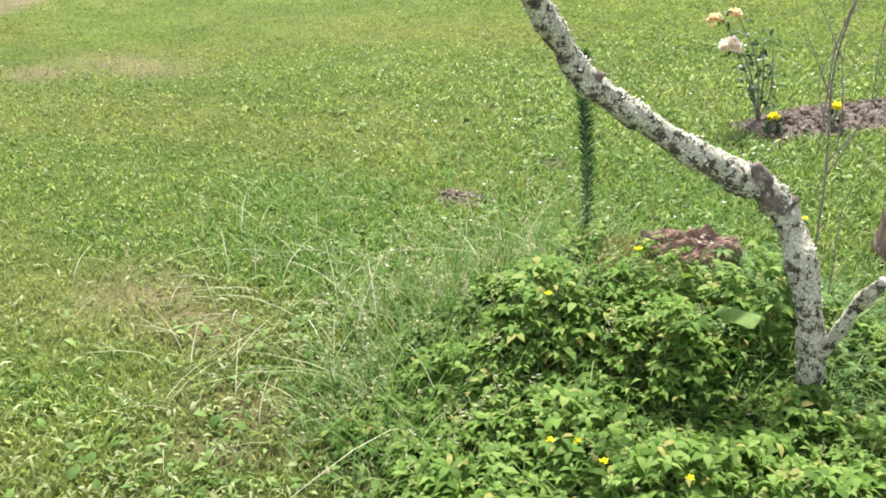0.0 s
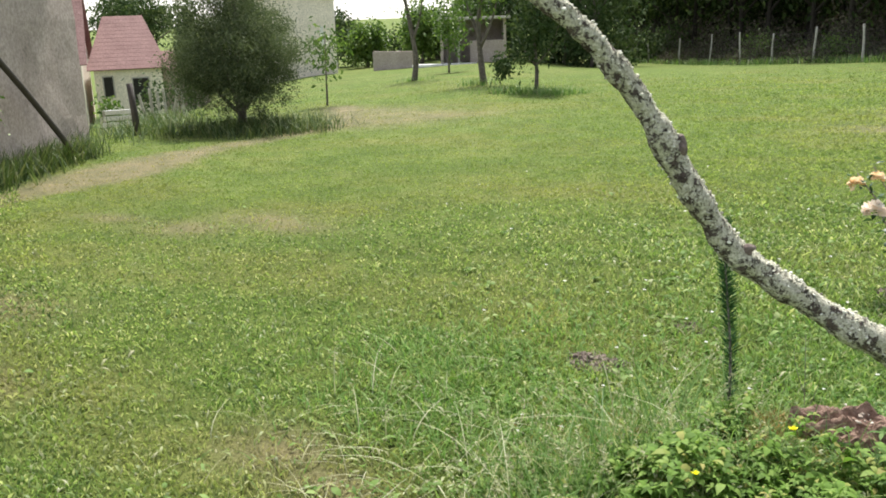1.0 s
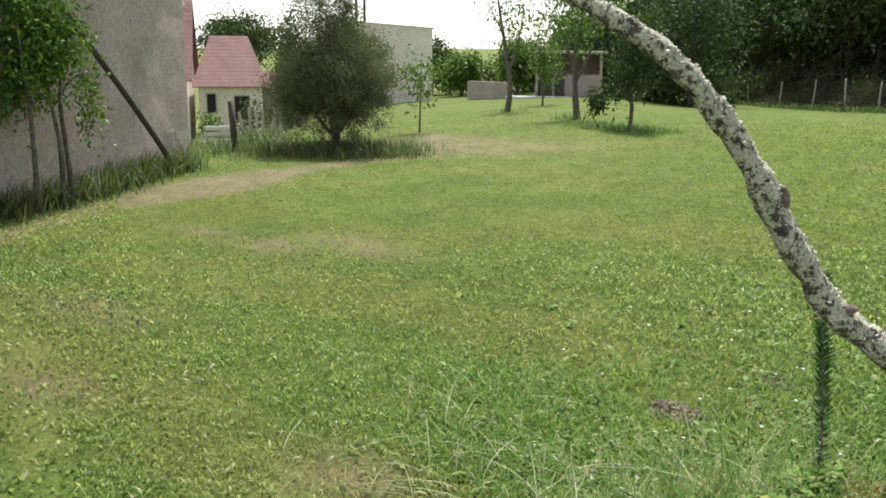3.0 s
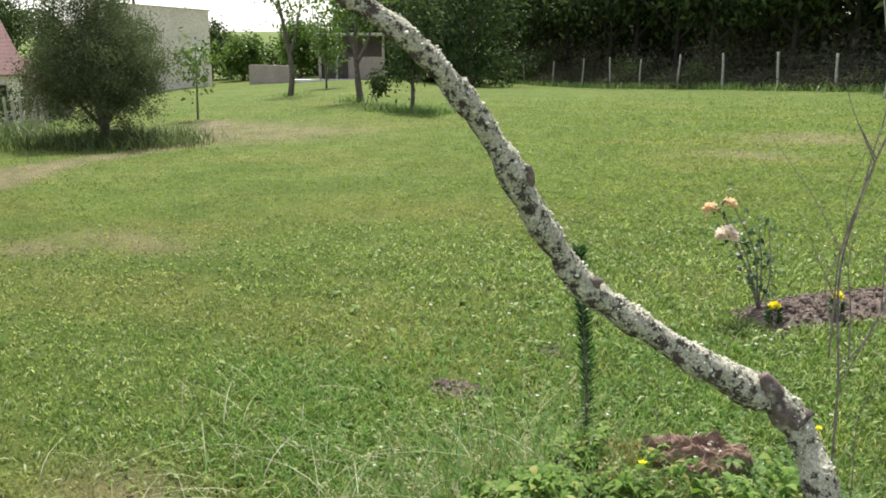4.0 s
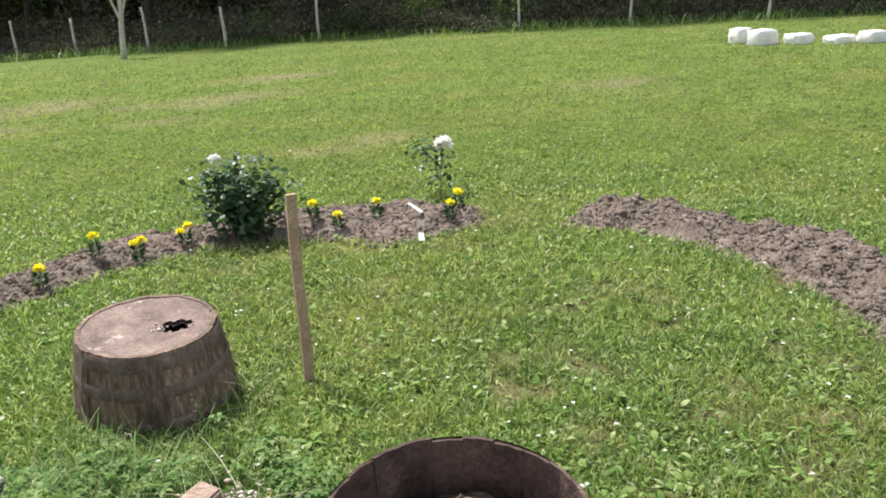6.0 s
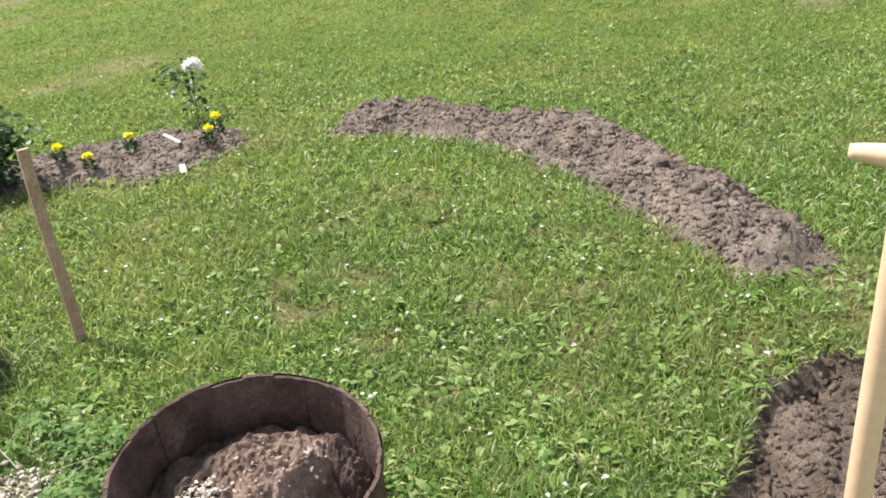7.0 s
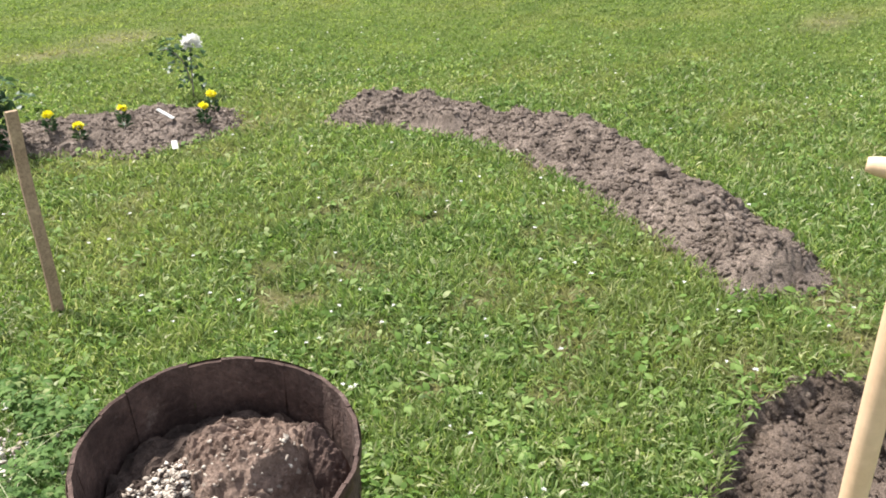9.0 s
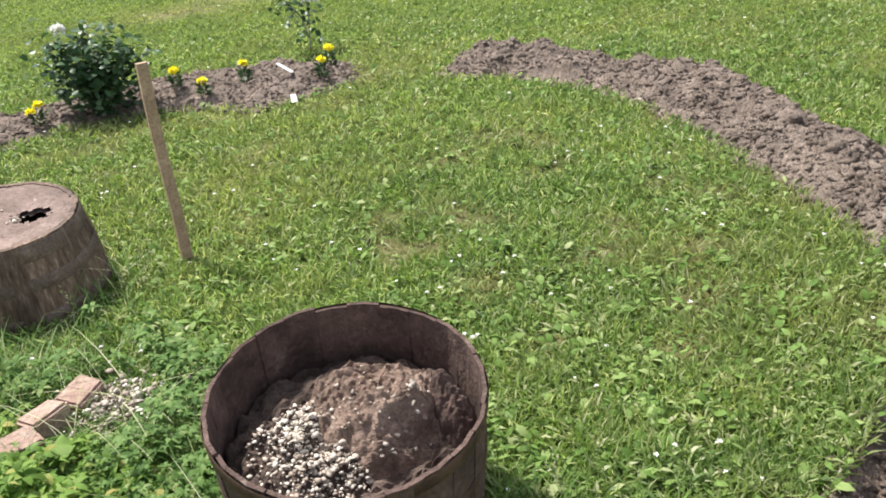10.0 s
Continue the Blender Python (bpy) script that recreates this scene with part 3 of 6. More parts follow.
def build_bed(name, outline, height, label, seed, base=0.0, step=0.013, relief=0.045, mat_=None):
    """Dug soil: a heap with clods, thin at its rim."""
    p = np.array(outline)
    lo, hi = p.min(0) - 0.1, p.max(0) + 0.1
    gx, gy = np.arange(lo[0], hi[0], step), np.arange(lo[1], hi[1], step)
    X, Y = np.meshgrid(gx, gy, indexing="ij")
    d = edge_distance(X, Y, outline) * np.where(inside(X, Y, outline), 1, -1)
    small = (hi - lo).prod() < 1
    wob = np.array([[noise.noise(Vector((a * 3 + seed, b * 3, 0))) for b in gy] for a in gx])
    d = d + (0.02 if small else 0.07) * wob
    def crumb(a, b):
        d1 = noise.voronoi(Vector((a * 15 + 0.3 * noise.noise(Vector((a * 40, b * 40, 1))), b * 15, seed)))[0]
        d2 = noise.voronoi(Vector((a * 38, b * 38, seed + 2)))[0]
        return 0.7 * noise.noise(Vector((a * 7, b * 7, seed))) + 0.8 * min(d1[1] - d1[0], 0.4) * (0.5 + noise.noise(Vector((a * 11, b * 11, seed + 7)))) + 0.55 * min(d2[1] - d2[0], 0.5) + 0.35 * noise.noise(Vector((a * 80, b * 80, seed)))
    fine = np.array([[crumb(a, b) if w > -0.2 else 0.0 for b, w in zip(gy, row)] for a, row in zip(gx, d)])
    lump = np.array([[noise.noise(Vector((a * 2.2, b * 2.2, seed + 5))) for b in gy] for a in gx])
    rough = np.array([[noise.noise(Vector((a * 6.5, b * 6.5, seed + 9))) + 0.5 * noise.noise(Vector((a * 16, b * 16, seed + 3))) if w > -0.2 else 0.0 for b, w in zip(gy, row)] for a, row in zip(gx, d)])
    z = ground_z(X, Y) + 0.006 + base * smooth_step(-0.01, 0.09, d) + height * smooth_step(-0.02, 0.22, d) * (1 + 1.3 * lump) + ((0.034 if small else 0.012 + 0.75 * relief) * fine + (0 if small else relief) * np.clip(rough, -0.35, 0.8)) * smooth_step(0, 0.12, d)
    z = np.where(d < -0.015, ground_z(X, Y) - 0.05, z)
    ny = len(gy)
    keep = (d[:-1, :-1] > -0.03) | (d[1:, 1:] > -0.03)
    i, j = np.nonzero(keep)
    o = i * ny + j
    f = np.concatenate([np.stack([o, o + ny, o + ny + 1], 1), np.stack([o, o + ny + 1, o + 1], 1)])
    bed = tagged(new(name, fast_mesh(name, np.stack([X.ravel(), Y.ravel(), z.ravel()], 1), f, mat_ or soil_mat)), label, "soil", kind="stuff")
    # loose clods
    g = np.random.default_rng(seed)
    cand = np.stack([g.uniform(lo[0], hi[0], 34000), g.uniform(lo[1], hi[1], 34000)], 1)
    dd = edge_distance(cand[:, 0], cand[:, 1], outline) * np.where(inside(cand[:, 0], cand[:, 1], outline), 1, -1)
    area = (hi - lo).prod()
    clump = np.array([noise.noise(Vector((p * 4.5, q * 4.5, seed))) + 0.6 * noise.noise(Vector((p * 12, q * 12, seed))) for p, q in cand])
    cand = cand[(dd > -0.05) & (clump > -0.8 + 0.8 * g.random(len(cand)))][: int(2300 * area)]
    ii = np.clip(((cand - lo) / step).astype(int), 0, [len(gx) - 1, ny - 1])
    cz = z[ii[:, 0], ii[:, 1]]
    s = 0.003 + 0.021 * g.random(len(cand)) ** 3.6
    s = s * (1 + 0.6 * np.array([noise.noise(Vector((p * 3, q * 3, seed + 4))) for p, q in cand]))
    if area > 1:
        big = g.random(len(cand)) < 0.035
        s = np.where(big, 0.011 + 0.030 * g.random(len(cand)) ** 2.2, s)
    V, Fc = rubble(np.column_stack([cand, cz + np.where(s > 0.014, -0.2, 0.3) * s]), s, g, 0.75)
    tagged(put("clod_litter", fast_mesh("clod_litter", V, Fc, mat_ or soil_mat), bed), kind="stuff")
    return bed, (lambda a, b: float(z[int(np.clip((a - lo[0]) / step, 0, len(gx) - 1)), int(np.clip((b - lo[1]) / step, 0, ny - 1))]))


flower_bed, bed_z = build_bed("flower_bed", BED, 0.05, "crescent bed of dug brown soil planted with marigolds", 3, relief=0.018)
long_bed, long_z = build_bed("dug_bed", BED_LONG, 0.075, "curved strip of freshly dug cloddy brown soil", 11)
pit_bed, pit_z = build_bed("dug_pit", PIT, 0.075, "shallow freshly dug pit of loose brown soil", 23, base=-0.12, mat_=pit_soil_mat)
for k, (mx, my, mr) in enumerate([(-1.48, 3.50, 0.105), (-1.16, 4.13, 0.085), (-0.95, 2.80, 0.05)]):
    ring = [(mx + mr * 1.3 * math.cos(a) * (1 + 0.2 * math.sin(3 * a + k)), my + mr * 0.8 * math.sin(a)) for a in np.linspace(0, 6.28, 14, endpoint=False)]
    build_bed("molehill", ring, 0.05, "low dry molehill of crumbly grey-brown soil in the grass", 31 + k, step=0.02)[0]["kind"] = ""

# ---- grass ----
BARREL_UP, BARREL_DOWN = (1.073, 1.565), (0.619, 3.44)


def free_of_things(x, y, margin=0.0):
    ok = np.ones(len(x), bool)
    for poly in (BED, BED_LONG, PIT):
        ok &= ~(inside(x, y, poly) & (edge_distance(x, y, poly) > 0.03 + margin))
    for cx, cy in (BARREL_UP, BARREL_DOWN):
        ok &= np.hypot(x - cx, y - cy) > 0.33
    return ok


def build_grass():
    n = 920000
    r = np.exp(rng.uniform(np.log(0.95), np.log(32), n))
    a = rng.uniform(radians(-112), radians(62), n)
    x, y = -r * np.sin(a), r * np.cos(a)
    keep = free_of_things(x, y)
    tuft = np.array([noise.noise(Vector((p * 5, q * 5, 0))) for p, q in zip(x[::1], y[::1])])
    bare = bare_value(x, y)
    keep &= (rng.random(n) > 0.8 * bare) & (rng.random(n) < 0.78 + 0.5 * tuft) & (rng.random(n) < smooth_step(32, 12, r))
    x, y, r, tuft, bare = x[keep], y[keep], r[keep], tuft[keep], bare[keep]
    far = np.maximum(1, r / 3.2)
    lush = smooth_step(-4, 1.0, x + 0.25 * y - 1.2)
    h = (0.030 + 0.035 * rng.random(len(x)) + 0.02 * tuft) * (0.72 + 0.7 * lush) * (1 - 0.25 * smooth_step(3.5, 9, r))
    w = 0.0058 * far * (0.7 + 0.6 * rng.random(len(x)))
    lean = rng.normal(size=(len(x), 2)) * (0.55 + 0.6 * smooth_step(4, 12, r))[:, None]
    way = np.column_stack([lean, np.ones(len(x))])
    v, f = leaves(np.column_stack([x, y, ground_z(x, y) - 0.004]), way, h, w, 0.18, np.column_stack([rng.normal(size=(len(x), 2)), 0.2 * np.ones(len(x))]))
    edge = 6.5 + 1.5 * rng.random(len(x))
    for pick, mat_, label in ((r < edge, blade_mat, "short mown green grass blades"), (r >= edge, far_blade_mat, "mown grass of the far lawn")):
        d = fast_mesh("lawn_grass", v.reshape(-1, 4, 3)[pick].reshape(-1, 3), (np.array([[0, 2, 1], [1, 2, 3]])[None] + 4 * np.arange(pick.sum())[:, None, None]).reshape(-1, 3), mat_)
        d.attributes.new("bare", "FLOAT", "POINT").data.foreach_set("value", np.repeat(bare[pick], 4).astype(np.float32))
        tagged(new("lawn_grass", d), label, "grass", kind="stuff")
    # rosettes of plantain and dandelion
    n = 620
    r0, a0 = np.exp(rng.uniform(np.log(1.2), np.log(7.5), n)), rng.uniform(radians(-80), radians(32), n)
    cx, cy = -r0 * np.sin(a0), r0 * np.cos(a0)
    ok = free_of_things(cx, cy, -0.05) & (rng.random(n) < 0.1 + 0.9 * smooth_step(-3.0, -0.2, cx + 0.1 * cy - 0.4) * (0.4 + 1.2 * patch_noise(cx, cy, 1.3, 5)))
    cx, cy = cx[ok], cy[ok]
    per = 8
    th = np.repeat(rng.uniform(0, 6.28, len(cx)), per) + np.tile(np.arange(per) * 6.28 / per, len(cx)) + 0.3 * rng.normal(size=len(cx) * per)
    size = np.repeat(0.03 + 0.05 * rng.random(len(cx)) ** 1.5, per) * (0.6 + 0.6 * rng.random(len(th)))
    px, py = np.repeat(cx, per), np.repeat(cy, per)
    v, f = broad_leaves(np.column_stack([px, py, ground_z(px, py) + 0.008]), np.column_stack([np.cos(th), np.sin(th), 0.35 + 0.7 * rng.random(len(th))]), size, size * np.repeat(0.22 + 0.25 * rng.random(len(cx)), per), 0.35, np.tile([0, 0, 1.0], (len(th), 1)) + 0.25 * rng.normal(size=(len(th), 3)))
    tagged(new("lawn_rosettes", fast_mesh("lawn_rosettes", v, f, clover_mat)), "flat rosettes of plantain and dandelion leaves in the lawn", "weeds", kind="stuff")
    # the rest of the lawn, behind the path
    n = 170000
    r, a = 11 * np.sqrt(rng.random(n)), rng.uniform(radians(55), radians(255), n)
    near = r < 1.0
    a = np.where(near, rng.uniform(0, 6.28, n), a)
    x, y = -r * np.sin(a), r * np.cos(a)
    h, w = 0.03 + 0.03 * rng.random(n), 0.010 + 0.008 * rng.random(n)
    v, f = leaves(np.column_stack([x, y, ground_z(x, y) - 0.004]), np.column_stack([rng.normal(size=(n, 2)) * 0.6, np.ones(n)]), h, w, 0.18)
    tagged(new("lawn_grass", fast_mesh("lawn_grass", v, f, blade_mat)), "short mown green grass blades behind the path", "grass", kind="stuff")
    # flat broad leaves of clover, plantain and dandelion
    n = 100000
    r = np.exp(rng.uniform(np.log(0.95), np.log(9), n))
    a = rng.uniform(radians(-112), radians(62), n)
    x, y = -r * np.sin(a), r * np.cos(a)
    lush = smooth_step(-3.4, -0.2, x + 0.1 * y - 0.6)
    spots = np.array([noise.noise(Vector((p * 2.5, q * 2.5, 9))) for p, q in zip(x, y)])
    keep = free_of_things(x, y) & (rng.random(n) < 0.04 + 0.9 * lush * (0.55 + spots))
    x, y, r = x[keep], y[keep], r[keep]
    size = 0.013 + 0.026 * rng.random(len(x)) ** 2
    th = rng.uniform(0, 2 * np.pi, len(x))
    way = np.column_stack([np.cos(th), np.sin(th), 0.25 + 0.5 * rng.random(len(x))])
    v, f = broad_leaves(np.column_stack([x, y, ground_z(x, y) + 0.012 + 0.012 * rng.random(len(x))]), way, size * 1.5, size * np.where(rng.random(len(x)) < 0.5, 0.85, 0.4), 0.12, np.tile([0, 0, 1.0], (len(x), 1)) + 0.3 * rng.normal(size=(len(x), 3)))
    tagged(new("lawn_herbs", fast_mesh("lawn_herbs", v, f, clover_mat)), "broad green clover and dandelion leaves in the lawn", "grass", kind="stuff")
    # coarse arching blades that stand out of the mown sward
    n = 95000
    r = np.exp(rng.uniform(np.log(0.95), np.log(8), n))
    a = rng.uniform(radians(-112), radians(62), n)
    x, y = -r * np.sin(a), r * np.cos(a)
    lush = smooth_step(-3.6, 0.2, x + 0.2 * y - 0.8)
    spots = np.array([noise.noise(Vector((p * 3, q * 3, 5))) for p, q in zip(x, y)])
    keep = free_of_things(x, y) & (rng.random(n) < (0.25 + 0.7 * lush) * (0.6 + 0.8 * spots)) & (rng.random(n) > 0.7 * bare_value(x, y))
    x, y = x[keep], y[keep]
    k = len(x)
    th = rng.uniform(0, 6.28, k)
    v, f = broad_leaves(np.column_stack([x, y, ground_z(x, y)]), np.column_stack([np.cos(th), np.sin(th), 0.7 + 1.2 * rng.random(k)]), 0.04 + 0.055 * rng.random(k), 0.006 + 0.008 * rng.random(k), 0.4, np.column_stack([0.3 * rng.normal(size=(k, 2)), np.ones(k)]))
    d = fast_mesh("coarse_grass", v, f, blade_mat)
    tagged(new("coarse_grass", d), "longer light-green arching grass blades in the lawn", "grass", kind="stuff")


build_grass()

# ---- near things ----


def barrel(name, x, y, tilt_dir, tilt, profile, hoops, label, seed, upright):
    """Half a cask of separate staves, with iron hoops. profile: radius and height from the ground up."""
    b = thing(name, x, y, gz(x, y) - 0.05, label, "barrel")
    m = pose(x, y, gz(x, y)) @ Matrix.Rotation(radians(tilt), 4, Vector((math.cos(tilt_dir), math.sin(tilt_dir), 0)))
    b.matrix_basis = m
    g = np.random.default_rng(seed)
    n, thick = 24, 0.010 if upright else 0.018
    zs = np.array([p[1] for p in profile])
    rs = np.array([p[0] for p in profile])
    for k in range(n):
        a0, a1 = 2 * math.pi * (k + 0.004) / n, 2 * math.pi * (k + 0.996) / n
        top = zs[-1] - (abs(g.normal()) * 0.006 if upright else 0.0)
        push = g.normal() * 0.0025
        v, f = [], []
        levels = np.linspace(zs[0], top, 8)
        for i, z in enumerate(levels):
            r = np.interp(z, zs, rs) + push
            w1, w2 = thick * (1 + 0.25 * noise.noise(Vector((k * 3.1, z * 14, seed)))), a0 * 0.5 + a1 * 0.5
            for rr, aa in ((r, a0), (r + 0.0026, w2), (r, a1), (r - w1, a1), (r - w1 + 0.0026, w2), (r - w1, a0)):
                v.append((rr * math.cos(aa), rr * math.sin(aa), z))
            if i:
                o = (i - 1) * 6
                f += [(o + j, o + (j + 1) % 6, o + 6 + (j + 1) % 6, o + 6 + j) for j in range(6)]
        f += [(5, 4, 3, 2, 1, 0), tuple(len(v) - 6 + j for j in range(6))]
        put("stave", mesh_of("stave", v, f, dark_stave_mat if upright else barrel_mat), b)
    for z, h in hoops:
        v, f = [], []
        for k in range(64):
            a = 2 * math.pi * k / 64
            for dr, dz in ((0.002, -h / 2), (0.0042, -h / 2 + 0.003), (0.0042, h / 2 - 0.003), (0.002, h / 2)):
                r = np.interp(z + dz, zs, rs) + dr + 0.0008 * math.sin(9 * a)
                v.append((r * math.cos(a), r * math.sin(a), z + dz + 0.002 * math.sin(2 * a)))
            o, q = 4 * k, 4 * ((k + 1) % 64)
            f += [(o + j, q + j, q + j + 1, o + j + 1) for j in range(3)]
        put("hoop", mesh_of("hoop", v, f, hoop_mat if upright else worn_hoop_mat, True), b, "rusty iron hoop")
    return b


def heap_z(p, t, height, seed, ragged):
    return height * (1 - t ** 3) ** 0.8 * (1 + ragged * noise.noise(p * 6 + Vector((seed, 0, 0)))) + 0.028 * noise.noise(p * 17 + Vector((0, seed, 0))) + 0.02 * noise.noise(p * 45) + 0.011 * noise.noise(p * 110)


def heap(rad, height, seed, mat_, name, parent, at=(0, 0), squash=1.0, base=0.0, res=34, ragged=0.45):
    """A lumpy heap with a round foot."""
    v, f = [], []
    for i in range(res + 1):
        for k in range(84):
            t, a = i / res, 2 * math.pi * k / 84
            p = Vector((rad * t * math.cos(a), rad * squash * t * math.sin(a), 0))
            v.append((at[0] + p.x, at[1] + p.y, base + heap_z(p, t, height, seed, ragged)))
        if i:
            o = (i - 1) * 84
            f += [(o + k, o + 84 + k, o + 84 + (k + 1) % 84, o + (k + 1) % 84) for k in range(84)]
    return put(name, mesh_of(name, v, f, mat_), parent)


def pebbles(n, spot, size, seed, name, material, parent=None, ztop=None):
    """Small broken stones scattered by spot(g) -> x, y, z."""
    g = np.random.default_rng(seed)
    at = np.array([spot(g) for _ in range(n)])
    s = size * (0.35 + 1.0 * g.random(n) ** 2)
    V, F = rubble(at, s, g, 0.55)
    return put(name, fast_mesh(name, V.reshape(-1, 3), F, material), parent)


TILT_OPEN, TILT_CLOSED = math.atan2(1.45, 0.65) - math.pi / 2, -0.19
def dark_stave_material():
    # rotten wood, its colour lowered further to hold the shade inside the cask
    return rough_material("shaded_rotten_stave", (0.045, 0.028, 0.024), (0.165, 0.108, 0.09), 9, 60, 0.9, 1.0, 0.012, stain=(0.20, 0.15, 0.125), stain_scale=14, stain_at=0.6)


dark_stave_mat = dark_stave_material()
half_cask = barrel("half_barrel", *BARREL_UP, TILT_OPEN, 8, [(0.293, -0.07), (0.309, 0.13), (0.321, 0.418)], [(0.05, 0.045), (0.24, 0.04), (0.392, 0.04)], "old dark oak half barrel, open, holding soil and gravel", 4, True)
peat_mat = rough_material("dry_peat", (0.12, 0.08, 0.062), (0.35, 0.25, 0.198), 18, 110, 0.95, 0.9, 0.012, stain=(0.40, 0.34, 0.28), stain_scale=22, stain_at=0.62)
# a darker soil colour for the filling than for the beds
dark_soil_mat = rough_material("dark_cask_soil", (0.05, 0.036, 0.03), (0.16, 0.115, 0.095), 14, 80, 0.95, 0.9, 0.012)
# its filling: dark soil, a brown root ball, gravel
heap(0.293, 0.03, 2, dark_soil_mat, "soil", half_cask, base=0.25)
ball = heap(0.20, 0.125, 9, peat_mat, "root_ball", half_cask, at=(0.075, 0.01), base=0.235, squash=1.05, res=60, ragged=0.55)
tagged(ball, "dry greyish-brown root ball")
heap(0.17, 0.055, 17, dark_soil_mat, "loose_soil", half_cask, at=(-0.10, -0.01), base=0.262, ragged=0.4)
tagged(heap(0.055, 0.15, 14, dark_stave_mat, "rotten_slab", half_cask, at=(0.205, -0.12), base=0.23, squash=1.7, ragged=1.2), "slab of rotten dark wood")


def gravel_spot(g):
    while True:
        p, q = g.normal(-0.10, 0.07), g.normal(-0.03, 0.105)
        t = math.hypot(p + 0.10, q + 0.01) / 0.17
        if math.hypot(p, q) < 0.272 and t < 1:
            return p, q, 0.262 + heap_z(Vector((p + 0.10, q + 0.01, 0)), t, 0.055, 17, 0.4) + 0.006 * g.random()


pebbles(1500, gravel_spot, 0.0062, 5, "gravel", gravel_mat, half_cask)["kind"] = "stuff"
def root_spot(g):
    a, t = g.normal(-2.2, 1.1), 0.85 * g.random() ** 0.5
    p = Vector((0.20 * t * math.cos(a), 0.20 * 1.05 * t * math.sin(a), 0))
    return 0.075 + p.x, 0.01 + p.y, 0.235 + heap_z(p, t, 0.125, 9, 0.55) + 0.002


pebbles(90, root_spot, 0.0065, 6, "root_gravel", gravel_mat, half_cask)["kind"] = "stuff"

upturned = barrel("upturned_barrel", *BARREL_DOWN, TILT_CLOSED, 6, [(0.322, -0.06), (0.318, 0.06), (0.300, 0.20), (0.270, 0.352)], [(0.315, 0.06), (0.20, 0.05), (0.06, 0.05)], "old brown wooden half barrel standing upside down on the grass", 8, False)


def barrel_head(parent):
    """Boards of the head, set in below the rim, with a broken hole."""
    edges = np.linspace(-0.251, 0.251, 6)
    hole = (0.105, -0.06)
    for a, b2 in zip(edges[:-1], edges[1:]):
        v, f = [], []
        ts = np.linspace(-1, 1, 61)
        ys = np.linspace(a + 0.0005, b2 - 0.0005, 13)
        idx = {}
        for i, t in enumerate(ts):
            for j, yy in enumerate(ys):
                half = math.sqrt(max(0.254 ** 2 - yy * yy, 1e-4))
                xx = t * half
                idx[i, j] = len(v)
                v.append((xx, yy, 0.348 + 0.005 * noise.noise(Vector((xx * 9, yy * 9, 4))) - (0.001 if j in (0, 12) else 0)))
        for i in range(60):
            for j in range(12):
                c = (np.array(v[idx[i, j]]) + np.array(v[idx[i + 1, j + 1]])) / 2
                h = math.hypot((c[0] - hole[0]) / 0.062, (c[1] - hole[1]) / 0.046)
                if h > 1 + 0.5 * noise.noise(Vector((c[0] * 45, c[1] * 45, 0))):
                    f.append((idx[i, j], idx[i + 1, j], idx[i + 1, j + 1], idx[i, j + 1]))
        n0 = len(v)
        v += [(p, q, r - 0.02) for p, q, r in v]
        f += [tuple(n0 + k for k in reversed(q)) for q in list(f)]
        put("head_board", mesh_of("head_board", v, f, barrel_head_mat), parent, "weathered board of the barrel head")


barrel_head(upturned)
pebbles(14, lambda g: (0.03 + g.normal() * 0.02, -0.06 + g.normal() * 0.03, 0.353), 0.006, 3, "splinter_litter", gravel_mat, upturned)["kind"] = "stuff"


def build_stake():
    x, y = 1.20, 3.235
    s = thing("wooden_stake", x, y, 0, "thin weathered flat wooden stake driven into the lawn", "stake")
    v, f = [], []
    for i, t in enumerate(np.linspace(-0.08, 1, 14)):
        z = 0.81 * t
        w, d = 0.021, 0.012
        cx, cy = 0.012 * t + 0.003 * math.sin(7 * t), 0.06 * t
        o = len(v)
        v += [(cx - w, cy - d, z), (cx + w, cy - d, z), (cx + w, cy + d, z), (cx - w, cy + d, z)]
        if i:
            f += [(o - 4 + k, o - 4 + (k + 1) % 4, o + (k + 1) % 4, o + k) for k in range(4)]
    f += [(3, 2, 1, 0), tuple(len(v) - 4 + k for k in range(4))]
    put("board", mesh_of("board", v, f, stake_mat), s)


build_stake()


